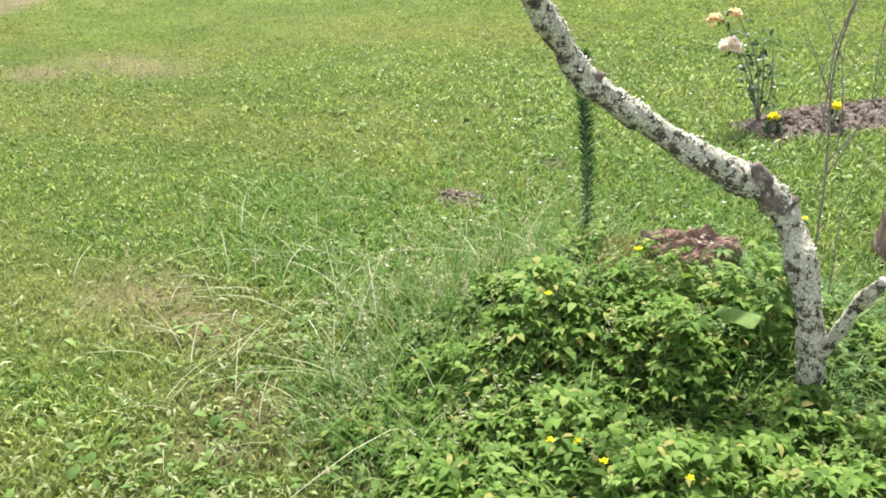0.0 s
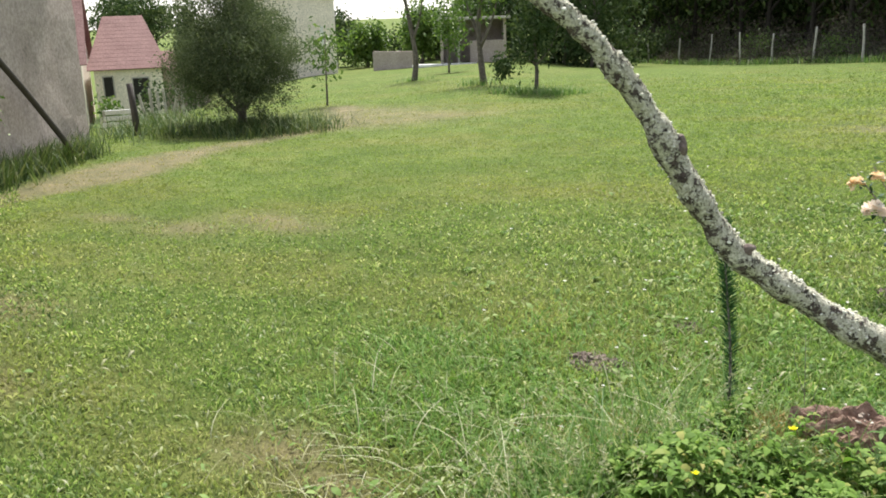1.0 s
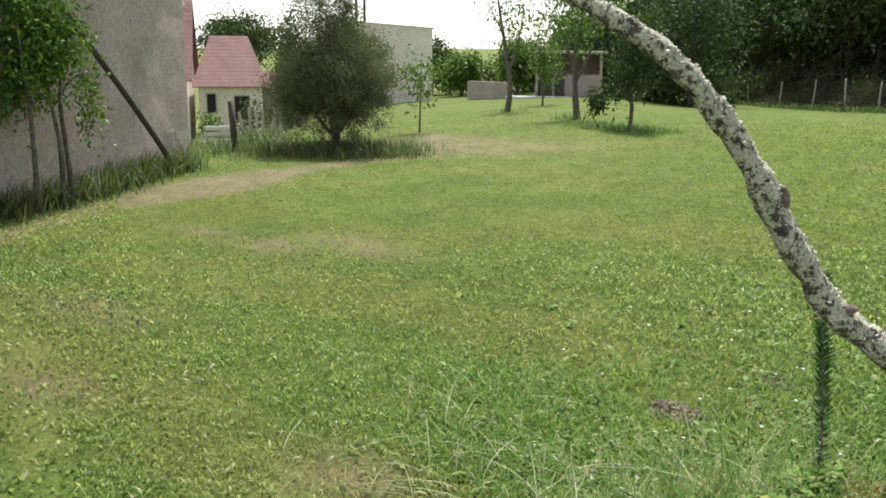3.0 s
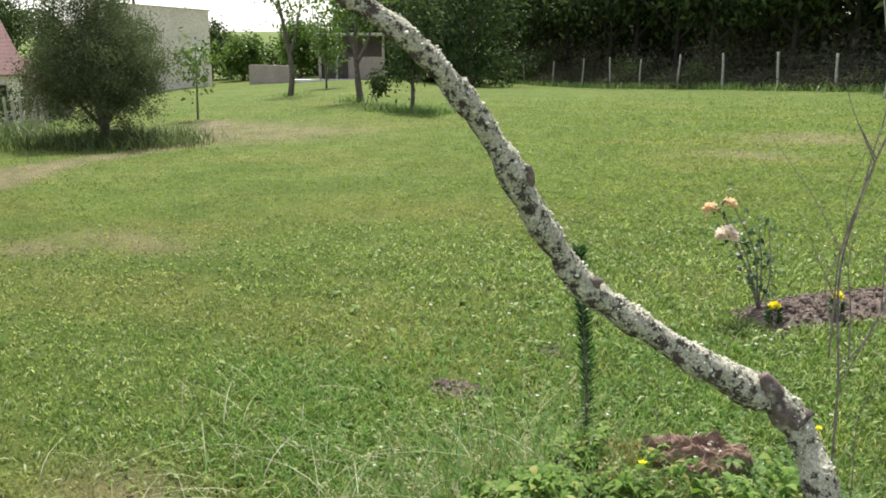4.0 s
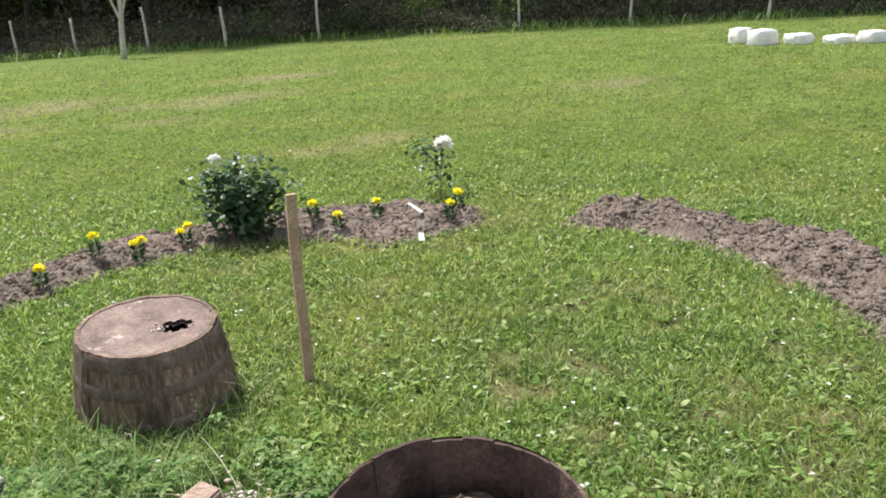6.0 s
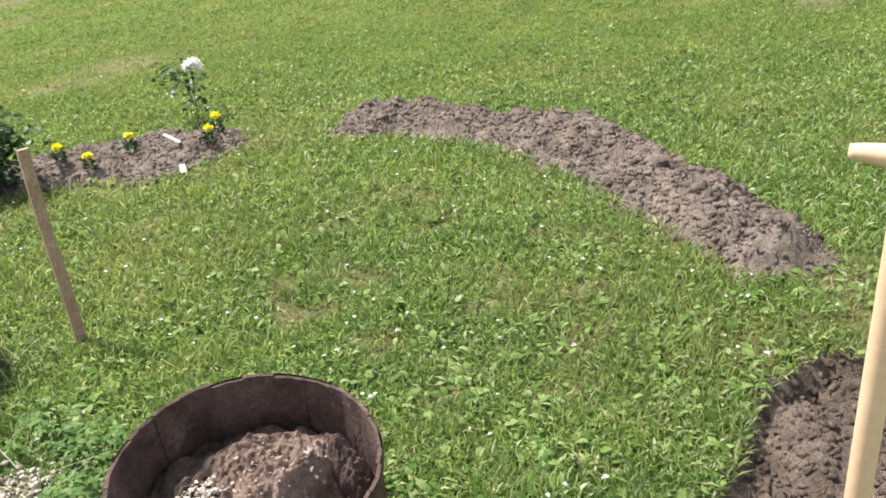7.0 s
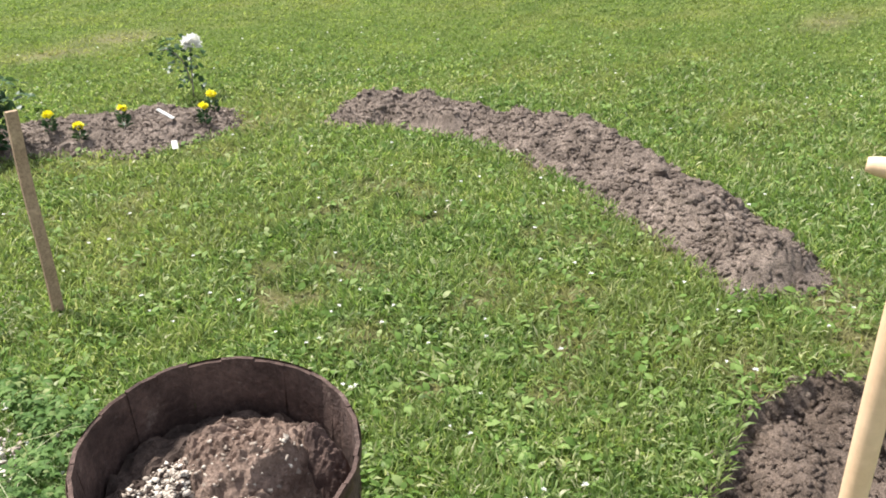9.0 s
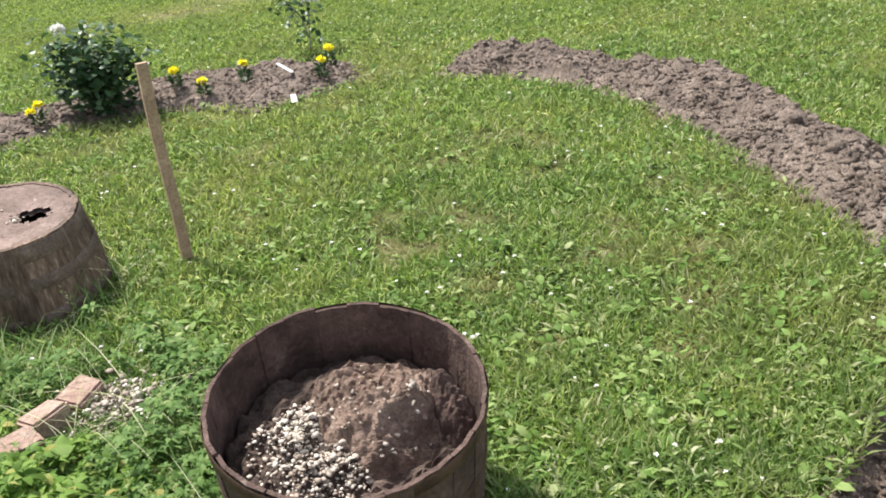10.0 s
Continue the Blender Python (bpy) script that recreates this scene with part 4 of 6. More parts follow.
def build_spade():
    x, y = 1.765, 0.398
    s = thing("spade", x, y, 0, "garden spade with a new pale ash T-handle stuck in dug soil", "spade")
    zt = 1.160
    pts = [(-0.004, 0.024, 0.28), (-0.006, 0.018, 0.5), (-0.006, 0.010, 0.75), (-0.001, 0.004, 0.95), (0, 0, zt - 0.09), (0, 0, zt - 0.04), (0, 0, zt - 0.015)]
    v, f = tube_arrays(spline(pts, 26), np.interp(np.linspace(0, 1, 26), [0, 0.6, 0.85, 0.95, 1], [0.0225, 0.0245, 0.0245, 0.019, 0.0165]), 16)
    put("shaft", mesh_of("shaft", v, f, ash_mat, True), s, "smooth pale ash shaft")
    along = Vector((0.06, -0.16, -0.012)).normalized()
    n = 18
    v, f = tube_arrays([Vector((0, 0, zt)) + along * 0.092 * t for t in np.linspace(-1, 1, n)], [0.0125 + 0.0075 * (1 - abs(t) ** 2.2) if abs(t) < 0.99 else 0.0115 for t in np.linspace(-1, 1, n)], 16)
    put("t_grip", mesh_of("t_grip", v, f, ash_mat, True), s, "turned pale wooden cross grip")
    v, f = tube_arrays([(-0.002, 0.028, 0.06), (-0.003, 0.026, 0.16), (-0.004, 0.024, 0.30)], [0.026, 0.0255, 0.0235], 14)
    put("socket", mesh_of("socket", v, f, hoop_mat, True), s, "steel socket")
    bm = bmesh.new()
    box(bm, (-0.08, 0.002, -0.20), (0.115, 0.008, 0.085), pose(0, 0, 0, 0, 0, -68), 0.002)
    part("blade", bm, hoop_mat, s, "steel blade in the soil")


build_spade()


def build_branch():
    b = thing("leaning_branch", -0.03, 2.09, gz(-0.03, 2.09), "bent dead grey branch crusted with pale lichen, standing in weeds", "branch")
    o = Vector(b.location)
    main = [(-0.0, 2.09, 0.02), (-0.01, 2.09, 0.25), (-0.045, 2.10, 0.42), (-0.10, 2.17, 0.575), (-0.172, 2.19, 0.672), (-0.27, 2.17, 0.724), (-0.42, 2.12, 0.813), (-0.545, 2.08, 0.90), (-0.645, 2.035, 0.975), (-0.735, 1.98, 1.11), (-0.80, 1.94, 1.235), (-0.875, 1.89, 1.38), (-0.96, 1.83, 1.51), (-1.06, 1.78, 1.61), (-1.20, 1.74, 1.70), (-1.42, 1.66, 1.82), (-1.6, 1.6, 2.0)]
    n = 240
    line = spline(main, n)
    t = np.linspace(0, 1, n)
    rad = np.interp(t, [0, 0.2, 0.27, 0.32, 0.4, 0.52, 0.57, 0.75, 1], [0.040, 0.037, 0.047, 0.042, 0.034, 0.033, 0.035, 0.027, 0.017])
    rad = rad * (1 + 0.06 * np.sin(t * 90) + 0.05 * np.sin(t * 41 + 1))
    v, f = tube_arrays([Vector(p) - o for p in line], rad, 30, 0.27, 3)
    put("limb", mesh_of("limb", v, f, lichen_mat, True), b)
    # raised flakes of lichen, in colonies, more on the sky side
    g = np.random.default_rng(19)
    at, size = [], []
    while len(at) < 1700:
        i, k = int(g.integers(8, n - 2)), int(g.integers(0, 30))
        p = Vector(v[i * 30 + k])
        out = (p - (Vector(line[i]) - o)).normalized()
        if noise.noise(p * 16) + 0.5 * noise.noise(p * 40) + 0.35 * out.z > g.uniform(-0.25, 0.45):
            at.append(p + out * 0.0005)
            size.append(0.0016 + 0.0040 * g.random() ** 2)
    vf, ff = rubble(np.array(at), np.array(size), g, 0.8)
    tagged(put("lichen_crust", fast_mesh("lichen_crust", vf, ff, crust_mat), b), "flaking pale grey-green lichen", kind="stuff")
    for name, pts, rr in (("broken_stub", [(-0.14, 2.18, 0.64), (-0.185, 2.165, 0.705), (-0.222, 2.155, 0.765)], [0.040, 0.031, 0.010]),
                          ("knot", [(-0.80, 1.94, 1.24), (-0.786, 1.937, 1.268), (-0.786, 1.93, 1.295)], [0.024, 0.021, 0.008]),
                          ("knot", [(-0.64, 2.03, 0.98), (-0.625, 2.015, 1.005), (-0.61, 2.01, 1.012)], [0.022, 0.014, 0.006]),
                          ("side_branch", [(0.0, 2.09, 0.24), (0.04, 2.06, 0.34), (0.068, 2.04, 0.43), (0.092, 2.02, 0.495), (0.116, 2.0, 0.545)], [0.020, 0.016, 0.019, 0.024, 0.013])):
        line = spline(pts, 14)
        v, f = tube_arrays([Vector(p) - o for p in line], np.interp(np.linspace(0, 1, 14), np.linspace(0, 1, len(rr)), rr), 18, 0.75, 8)
        put(name, mesh_of(name, v, f, lichen_mat if name == "side_branch" else knot_mat, True), b)


crust_mat = leaf_material("lichen_flake", [(0.0, (0.20, 0.185, 0.15)), (0.35, (0.46, 0.45, 0.36)), (0.8, (0.66, 0.65, 0.54)), (1.0, (0.80, 0.79, 0.71))], 0.0, 0.95, tint_by=(1, 1, 1), spec=0.1)
knot_mat = rough_material("bare_bark", (0.07, 0.055, 0.05), (0.31, 0.24, 0.21), 26, 110, 0.95, 0.9, 0.008, stain=(0.52, 0.50, 0.43), stain_scale=22, stain_at=0.54)
build_branch()


def build_stump():
    x, y = -0.385, 2.56
    s = thing("rotten_stump", x, y, gz(x, y) - 0.10, "rotten reddish-brown tree stump among weeds", "stump")
    v, f = [], []
    k = 90
    for i in range(34):
        t = i / 33
        for j in range(k):
            a = 2 * math.pi * j / k
            if t < 0.7:
                z, r = 0.17 * t / 0.7, 0.158 - 0.02 * t
            else:
                z, r = 0.17 + 0.03 * math.sin(a + 0.6), 0.144 * (1 - (t - 0.7) / 0.3)
            p = Vector((r * 1.15 * math.cos(a), r * 0.72 * math.sin(a), z))
            q = 1 + 0.22 * noise.noise(p * 11) + 0.12 * noise.noise(Vector((a * 6, 0, 3)))
            rise = (0.05 * noise.noise(Vector((p.x * 5 + p.y * 6, p.y * 34 - p.x * 9, 7))) + 0.02 * noise.noise(p * 50)) * min(1, (t - 0.55) / 0.2) if t > 0.55 else 0
            v.append((p.x * q, p.y * q, p.z + rise))
        if i:
            o = (i - 1) * k
            f += [(o + j, o + (j + 1) % k, o + k + (j + 1) % k, o + k + j) for j in range(k)]
    put("rotten_wood", mesh_of("rotten_wood", v, f, rotten_mat), s)
    pebbles(16, lambda g: (g.normal() * 0.06 + 0.03, g.normal() * 0.04 + 0.03, 0.19), 0.007, 15, "fungus_litter", gravel_mat, s)["kind"] = "stuff"


build_stump()


def herb_cluster_arrays(x, y, z, size, g, leaflets=5):
    """Stalks with whorls of toothed leaflets."""
    n = len(x)
    th0 = g.uniform(0, 6.28, n)
    tilt = g.normal(size=(n, 2)) * 0.35
    at, way, ln, nm = [], [], [], []
    for k in range(leaflets):
        a = th0 + k * 2 * np.pi / leaflets + g.normal(size=n) * 0.15
        w = np.column_stack([np.cos(a) + tilt[:, 0], np.sin(a) + tilt[:, 1], 0.15 + 0.35 * g.random(n) - tilt[:, 0] * np.cos(a)])
        at.append(np.column_stack([x, y, z]))
        way.append(w)
        ln.append(size * (0.75 + 0.5 * g.random(n)))
        nm.append(np.column_stack([tilt[:, 0] * 0.8, tilt[:, 1] * 0.8, np.ones(n)]))
    at, way, ln, nm = np.vstack(at), np.vstack(way), np.concatenate(ln), np.vstack(nm)
    return broad_leaves(at, way, ln, ln * (0.30 + 0.22 * g.random(len(ln))), 0.32, nm)


def build_weeds():
    g = np.random.default_rng(21)
    # thick cinquefoil over the mound and towards the eye
    n = 8200
    x, y = g.uniform(-1.35, 0.75, n), g.uniform(0.95, 2.95, n)
    d = ((x + 0.30) / 0.95) ** 2 + ((y - 1.95) / 0.85) ** 2
    lump = np.array([noise.noise(Vector((p * 4, q * 4, 2))) for p, q in zip(x, y)])
    keep = (d < 1.0 + 0.35 * lump) & free_of_things(x, y, -0.05) & ~((np.abs(x + 0.38) < 0.30) & (y > 2.33))
    x, y, lump, d = x[keep], y[keep], lump[keep], d[keep]
    top = 0.12 * np.clip(1.25 - d, 0.15, 1) * (1 + 1.5 * lump)
    z = ground_z(x, y) + top * (0.25 + 0.75 * g.random(len(x)) ** 0.6) + 0.02
    v, f = herb_cluster_arrays(x, y, z, 0.022 + 0.032 * g.random(len(x)) ** 1.5, g)
    tagged(new("cinquefoil_weeds", fast_mesh("cinquefoil_weeds", v, f, weed_mat)), "dense low weeds with five-fingered green leaves over a mound", "weeds", kind="stuff")
    # softer lush weeds between the barrels and on the lawn's rim
    n = 6200
    x, y = g.uniform(-0.3, 1.35, n), g.uniform(1.5, 3.3, n)
    line = np.abs((x - 0.35) * 0.55 + (y - 2.35) * 0.83)
    lump = np.array([noise.noise(Vector((p * 4, q * 4, 8))) for p, q in zip(x, y)])
    keep = (line < 0.42 + 0.45 * lump) & (lump > -0.35) & (x < 0.95 + 0.3 * lump) & free_of_things(x, y) & (np.hypot((x - 0.59) * 0.9 - (y - 2.38) * 0.3, (y - 2.38) * 1.25) > 0.21)
    x, y, lump = x[keep], y[keep], lump[keep]
    z = ground_z(x, y) + 0.015 + 0.085 * g.random(len(x)) * (1 + 1.2 * lump)
    v, f = herb_cluster_arrays(x, y, z, 0.016 + 0.026 * g.random(len(x)) ** 1.5, g, 5)
    tagged(new("soft_weeds", fast_mesh("soft_weeds", v, f, soft_weed_mat)), "soft light-green weeds growing between the old barrels", "weeds", kind="stuff")
    # dark moss and bleached strands on the mound's back
    n = 4200
    x, y = g.normal(-0.72, 0.30, n), g.normal(2.66, 0.20, n)
    v, f = leaves(np.column_stack([x, y, ground_z(x, y)]), np.column_stack([g.normal(size=(n, 2)) * 0.8, np.ones(n)]), 0.05 + 0.06 * g.random(n), 0.005, 0.25)
    tagged(new("dry_moss_grass", fast_mesh("dry_moss_grass", v, f, leaf_material("dry_strand", [(0, (0.16, 0.17, 0.04)), (0.6, (0.30, 0.26, 0.10)), (1, (0.36, 0.22, 0.10))], 0.3))), "dry reddish moss and grass strands", "grass", kind="stuff")


build_weeds()


def strip_arrays(base, way, length, width, bend, segs=5, g=None):
    """Long arching blades as strips of triangles."""
    n = len(base)
    t = np.linspace(0, 1, segs + 1)
    side = np.column_stack([-way[:, 1], way[:, 0], np.zeros(n)])
    side /= np.linalg.norm(side, axis=1, keepdims=True) + 1e-9
    flat = way.copy()
    flat[:, 2] = 0
    flat /= np.linalg.norm(flat, axis=1, keepdims=True) + 1e-9
    v = []
    for s in t:
        c = base + way * (length * s)[:, None] + (flat - [0, 0, 0.55]) * (bend * length * s ** 2.4)[:, None]
        w = (width * (1 - s) ** 0.7)[:, None] / 2
        v += [c - side * w, c + side * w]
    V = np.stack(v, 1).reshape(-1, 3)
    k = 2 * (segs + 1)
    one = []
    for s in range(segs):
        o = 2 * s
        one += [(o, o + 1, o + 3), (o, o + 3, o + 2)]
    F = (np.array(one)[None] + k * np.arange(n)[:, None, None]).reshape(-1, 3)
    return V, F, np.stack(v, 1)[:, -1]


def tall_grass(name, spots, n, length, label, seed, heads=0.3, spread=0.12, width=0.006, bend=0.35, lean=0.35, material=None):
    g = np.random.default_rng(seed)
    s = np.array(spots)[g.integers(0, len(spots), n)]
    xy = s[:, :2] + g.normal(size=(n, 2)) * spread
    base = np.column_stack([xy, ground_z(xy[:, 0], xy[:, 1]) - 0.01])
    way = np.column_stack([g.normal(size=(n, 2)) * lean, np.ones(n)])
    way /= np.linalg.norm(way, axis=1, keepdims=True)
    ln = length * (0.45 + 0.65 * g.random(n))
    V, F, tips = strip_arrays(base, way, ln, width * (0.6 + 0.8 * g.random(n)), bend * (0.4 + g.random(n)), 5)
    ob = tagged(new(name, fast_mesh(name, V, F, material or tall_mat)), label, "grass", kind="stuff")
    k = int(n * heads)
    if k:
        pieces = []
        for j in range(14):
            at = tips[:k] - way[:k] * 0.007 * j + g.normal(size=(k, 3)) * 0.005
            pieces.append(leaves(at, g.normal(size=(k, 3)) * 0.5 + way[:k], 0.02, 0.006, 0.2))
        v, f = stack_leaves(pieces)
        put("seed_heads", fast_mesh("seed_heads", v, f, seed_mat), ob)
    return ob


tall_grass("tall_grass", [(-1.10, 2.05), (-1.22, 1.8), (-1.05, 2.35), (-1.0, 1.75), (-1.28, 2.3), (-0.95, 2.6)], 900, 0.34, "long pale grass stems with seed heads", 41, 0.16)
tall_grass("tall_grass", [(0.05, 2.3), (0.2, 2.15), (0.45, 2.75), (0.0, 1.75), (0.3, 2.6)], 420, 0.26, "long green grass between weeds and barrels", 42, 0.05, 0.14)
tall_grass("tall_grass", [(0.85, 3.05), (0.95, 3.2), (0.3, 3.1), (0.75, 1.75), (0.72, 1.5), (1.32, 1.25)], 260, 0.22, "grass tufts along the barrel foot", 43, 0.12, 0.07)
tall_grass("dry_grass", [(0.93, 3.25), (0.95, 3.15), (0.70, 2.36), (0.72, 2.25), (0.8, 2.3), (0.5, 2.3), (0.78, 1.62)], 80, 0.34, "dry pale grass strands arching by the barrels", 45, 0.0, 0.05, 0.004, 0.9, 0.6, material=seed_mat)
tall_grass("tall_grass", [(0.2, 2.75), (0.1, 2.6), (0.35, 2.2), (0.15, 2.45), (0.9, 2.0), (0.75, 2.0), (0.5, 2.65)], 900, 0.15, "soft fresh grass growing among the weeds", 55, 0.0, 0.13, 0.006)
tall_grass("tall_grass", [(-0.2, 1.4), (-0.5, 1.5), (-0.7, 1.7), (0.1, 1.6), (-0.35, 1.75), (-0.85, 1.5), (-0.1, 1.95), (0.25, 1.8), (-0.55, 2.2), (-0.1, 2.3), (-0.8, 2.1)], 2400, 0.20, "fresh grass blades growing through the weeds", 57, 0.04, 0.16, 0.006)
tall_grass("feather_grass", [(-1.05, 1.9), (-0.95, 2.2), (-1.2, 2.05), (-0.85, 2.35), (-1.0, 1.55), (-0.8, 2.5)], 1000, 0.20, "fine soft pale-green grass fringing the mound", 58, 0.1, 0.17, 0.0035, 0.6, 0.5)
tall_grass("feather_grass", [(0.35, 2.0), (0.55, 2.15), (0.2, 2.3), (0.75, 2.2), (0.45, 2.75), (0.1, 2.75), (0.9, 1.9), (0.3, 2.5), (0.05, 2.15), (0.15, 1.95), (0.5, 1.85)], 3600, 0.17, "fine soft grass between the weeds and bricks", 59, 0.0, 0.15, 0.004, 0.6, 0.5)
tall_grass("tall_grass", [(-1.9, 2.1), (-1.75, 2.5), (-2.3, 2.2), (-2.1, 2.9), (-1.5, 1.9)], 110, 0.26, "single pale grass stems in seed over the lawn", 44, 0.5, 0.22, 0.0045, 0.9, 0.6, material=seed_mat)


lush_mat = leaf_material("lush_grass", [(0.0, (0.085, 0.19, 0.035)), (0.6, (0.16, 0.30, 0.062)), (1.0, (0.31, 0.43, 0.14))], 0.45, 0.55, spec=0.15)
tall_grass("lush_grass", [(-2.1, 3.0), (-1.8, 3.3), (-1.5, 2.9), (-1.3, 3.5), (-1.0, 3.1), (-1.7, 3.9), (-1.2, 4.3), (-0.9, 3.8), (-0.6, 3.4), (-0.7, 4.2), (-1.9, 2.7), (-1.4, 2.5), (-0.3, 3.6), (-2.3, 3.4), (-0.2, 4.3)], 11000, 0.105, "longer bright green grass round the molehills", 61, 0.0, 0.26, 0.0065, 0.5, 0.5, material=lush_mat)
tall_grass("plume_grass", [(-1.30, 2.15), (-1.05, 2.45), (-1.50, 2.30), (-1.15, 1.9)], 55, 0.42, "arching pale grass stems with feathery seed plumes", 62, 0.9, 0.12, 0.0045, 0.8, 0.55, material=seed_mat)


def build_conifer():
    x, y = -0.775, 2.87
    b = thing("conifer_seedling", x, y, gz(x, y) - 0.02, "thin young conifer with dark soft needles", "conifer")
    h = 0.80
    line = spline([(0, 0, 0), (-0.005, -0.005, h * 0.4), (-0.03, -0.02, h * 0.75), (-0.045, -0.03, h)], 24)
    v, f = tube_arrays(line, np.linspace(0.0065, 0.002, 24), 7)
    put("stem", mesh_of("stem", v, f, twig_mat, True), b)
    g = np.random.default_rng(5)
    n = 1500
    t = 0.06 + 0.94 * g.random(n) ** 0.8
    at = np.stack([np.interp(t, np.linspace(0, 1, 24), line[:, i]) for i in range(3)], 1)
    a = g.random(n) * 6.28
    way = np.column_stack([np.cos(a), np.sin(a), 0.6 + 0.6 * g.random(n)])
    v, f = leaves(at, way, (0.024 + 0.030 * g.random(n)) * (0.85 + 0.3 * np.sin(t * 3)), 0.0035, 0.05)
    put("needles", fast_mesh("needles", v, f, needle_mat), b)


build_conifer()


def build_twigs(name, x, y, stems, label, leaf=0, leaf_mat=None, z0=None):
    b = thing(name, x, y, gz(x, y) if z0 is None else z0, label, "shrub")
    o = Vector(b.location)
    for pts, r0, r1 in stems:
        line = spline(pts, 5 * len(pts))
        v, f = tube_arrays([Vector(p) - o for p in line], 0.62 * np.linspace(r0, r1, len(line)), 6)
        put("twig", mesh_of("twig", v, f, twig_mat, True), b)
    return b


build_twigs("bare_sapling", 0.0, 2.44, [
    ([(0.0, 2.44, -0.02), (-0.01, 2.45, 0.35), (-0.02, 2.44, 0.66), (-0.045, 2.45, 0.95), (-0.02, 2.44, 1.16), (0.01, 2.44, 1.28), (0.05, 2.44, 1.40), (0.10, 2.43, 1.50), (0.17, 2.42, 1.67)], 0.0065, 0.003),
    ([(0.01, 2.44, 1.28), (-0.04, 2.45, 1.37), (-0.06, 2.44, 1.41)], 0.003, 0.0015),
    ([(-0.02, 2.44, 1.16), (0.005, 2.44, 1.32), (0.02, 2.45, 1.40), (0.03, 2.44, 1.66)], 0.0035, 0.0018),
    ([(0.05, 2.44, 1.40), (0.06, 2.45, 1.52), (0.075, 2.44, 1.63)], 0.0028, 0.0015),
    ([(0.10, 2.43, 1.50), (0.115, 2.44, 1.58), (0.12, 2.44, 1.68)], 0.0026, 0.0015),
    ([(-0.02, 2.44, 0.70), (0.05, 2.45, 0.82), (0.09, 2.46, 0.98), (0.10, 2.45, 1.14)], 0.004, 0.0018),
    ([(0.09, 2.46, 0.98), (0.16, 2.47, 1.04), (0.27, 2.48, 1.17)], 0.0025, 0.0012),
    ([(-0.03, 2.44, 0.85), (-0.10, 2.45, 1.0), (-0.17, 2.46, 1.14)], 0.0025, 0.0012),
    ([(0.04, 2.47, 0.0), (0.05, 2.47, 0.3), (0.045, 2.46, 0.55), (0.10, 2.46, 0.72)], 0.004, 0.0015),
    ([(-0.04, 2.44, 0.9), (0.03, 2.45, 1.0), (0.12, 2.45, 1.06), (0.2, 2.45, 1.07)], 0.0022, 0.001),
    ([(-0.018, 2.44, 0.657), (0.028, 2.44, 0.765), (0.065, 2.44, 0.871), (0.136, 2.44, 0.950)], 0.0040, 0.0015),
    ([(-0.051, 2.44, 0.728), (-0.052, 2.44, 0.902), (-0.051, 2.44, 1.022), (-0.023, 2.44, 1.155), (0.008, 2.44, 1.270)], 0.0045, 0.0030),
    ([(0.008, 2.44, 1.270), (-0.053, 2.44, 1.395), (-0.082, 2.44, 1.472)], 0.0030, 0.0014),
    ([(0.065, 2.44, 0.879), (0.060, 2.44, 1.024), (0.066, 2.44, 1.124), (0.125, 2.44, 1.167), (0.211, 2.44, 1.229)], 0.0030, 0.0010),
    ([(-0.027, 2.44, 0.988), (-0.117, 2.44, 1.153), (-0.175, 2.44, 1.233), (-0.246, 2.44, 1.327)], 0.0030, 0.0010),
    ([(-0.043, 2.44, 0.798), (-0.078, 2.44, 0.936), (-0.041, 2.44, 1.072), (-0.050, 2.44, 1.187), (-0.010, 2.44, 1.317)], 0.0030, 0.0012),
    ([(-0.001, 2.44, 0.729), (-0.009, 2.44, 0.869), (-0.027, 2.44, 0.988), (-0.020, 2.44, 1.073)], 0.0035, 0.0020),
    ([(0.072, 2.44, 0.974), (0.073, 2.44, 1.108), (0.081, 2.44, 1.239)], 0.0022, 0.0010),
    ([(0.043, 2.44, 0.800), (0.122, 2.44, 0.906), (0.174, 2.44, 1.010)], 0.0022, 0.0010),
    ([(-0.034, 2.44, 0.868), (-0.105, 2.44, 1.004), (-0.180, 2.44, 1.069)], 0.0020, 0.0010),
    ([(0.008, 2.44, 1.270), (-0.008, 2.44, 1.188), (-0.036, 2.44, 1.072), (-0.069, 2.44, 0.970)], 0.0020, 0.0012),
    ([(0.081, 2.44, 1.414), (0.124, 2.44, 1.508), (0.176, 2.44, 1.676)], 0.0028, 0.0014),
    ([(0.065, 2.44, 1.141), (0.013, 2.44, 1.148), (-0.020, 2.44, 1.164)], 0.0018, 0.0010),
    ([(-0.034, 2.44, 1.106), (0.027, 2.44, 1.189), (0.078, 2.44, 1.303)], 0.0020, 0.0010),
], "leafless sapling with thin grey-brown upright twigs")

build_twigs("dry_stem", -0.52, 2.86, [([(-0.52, 2.86, 0.0), (-0.525, 2.86, 0.25), (-0.535, 2.85, 0.5)], 0.003, 0.0015), ([(-0.523, 2.86, 0.2), (-0.49, 2.86, 0.3), (-0.48, 2.85, 0.36)], 0.002, 0.001), ([(-0.526, 2.86, 0.28), (-0.56, 2.86, 0.38), (-0.57, 2.85, 0.45)], 0.002, 0.001)], "thin dry upright weed stem beside the stump")


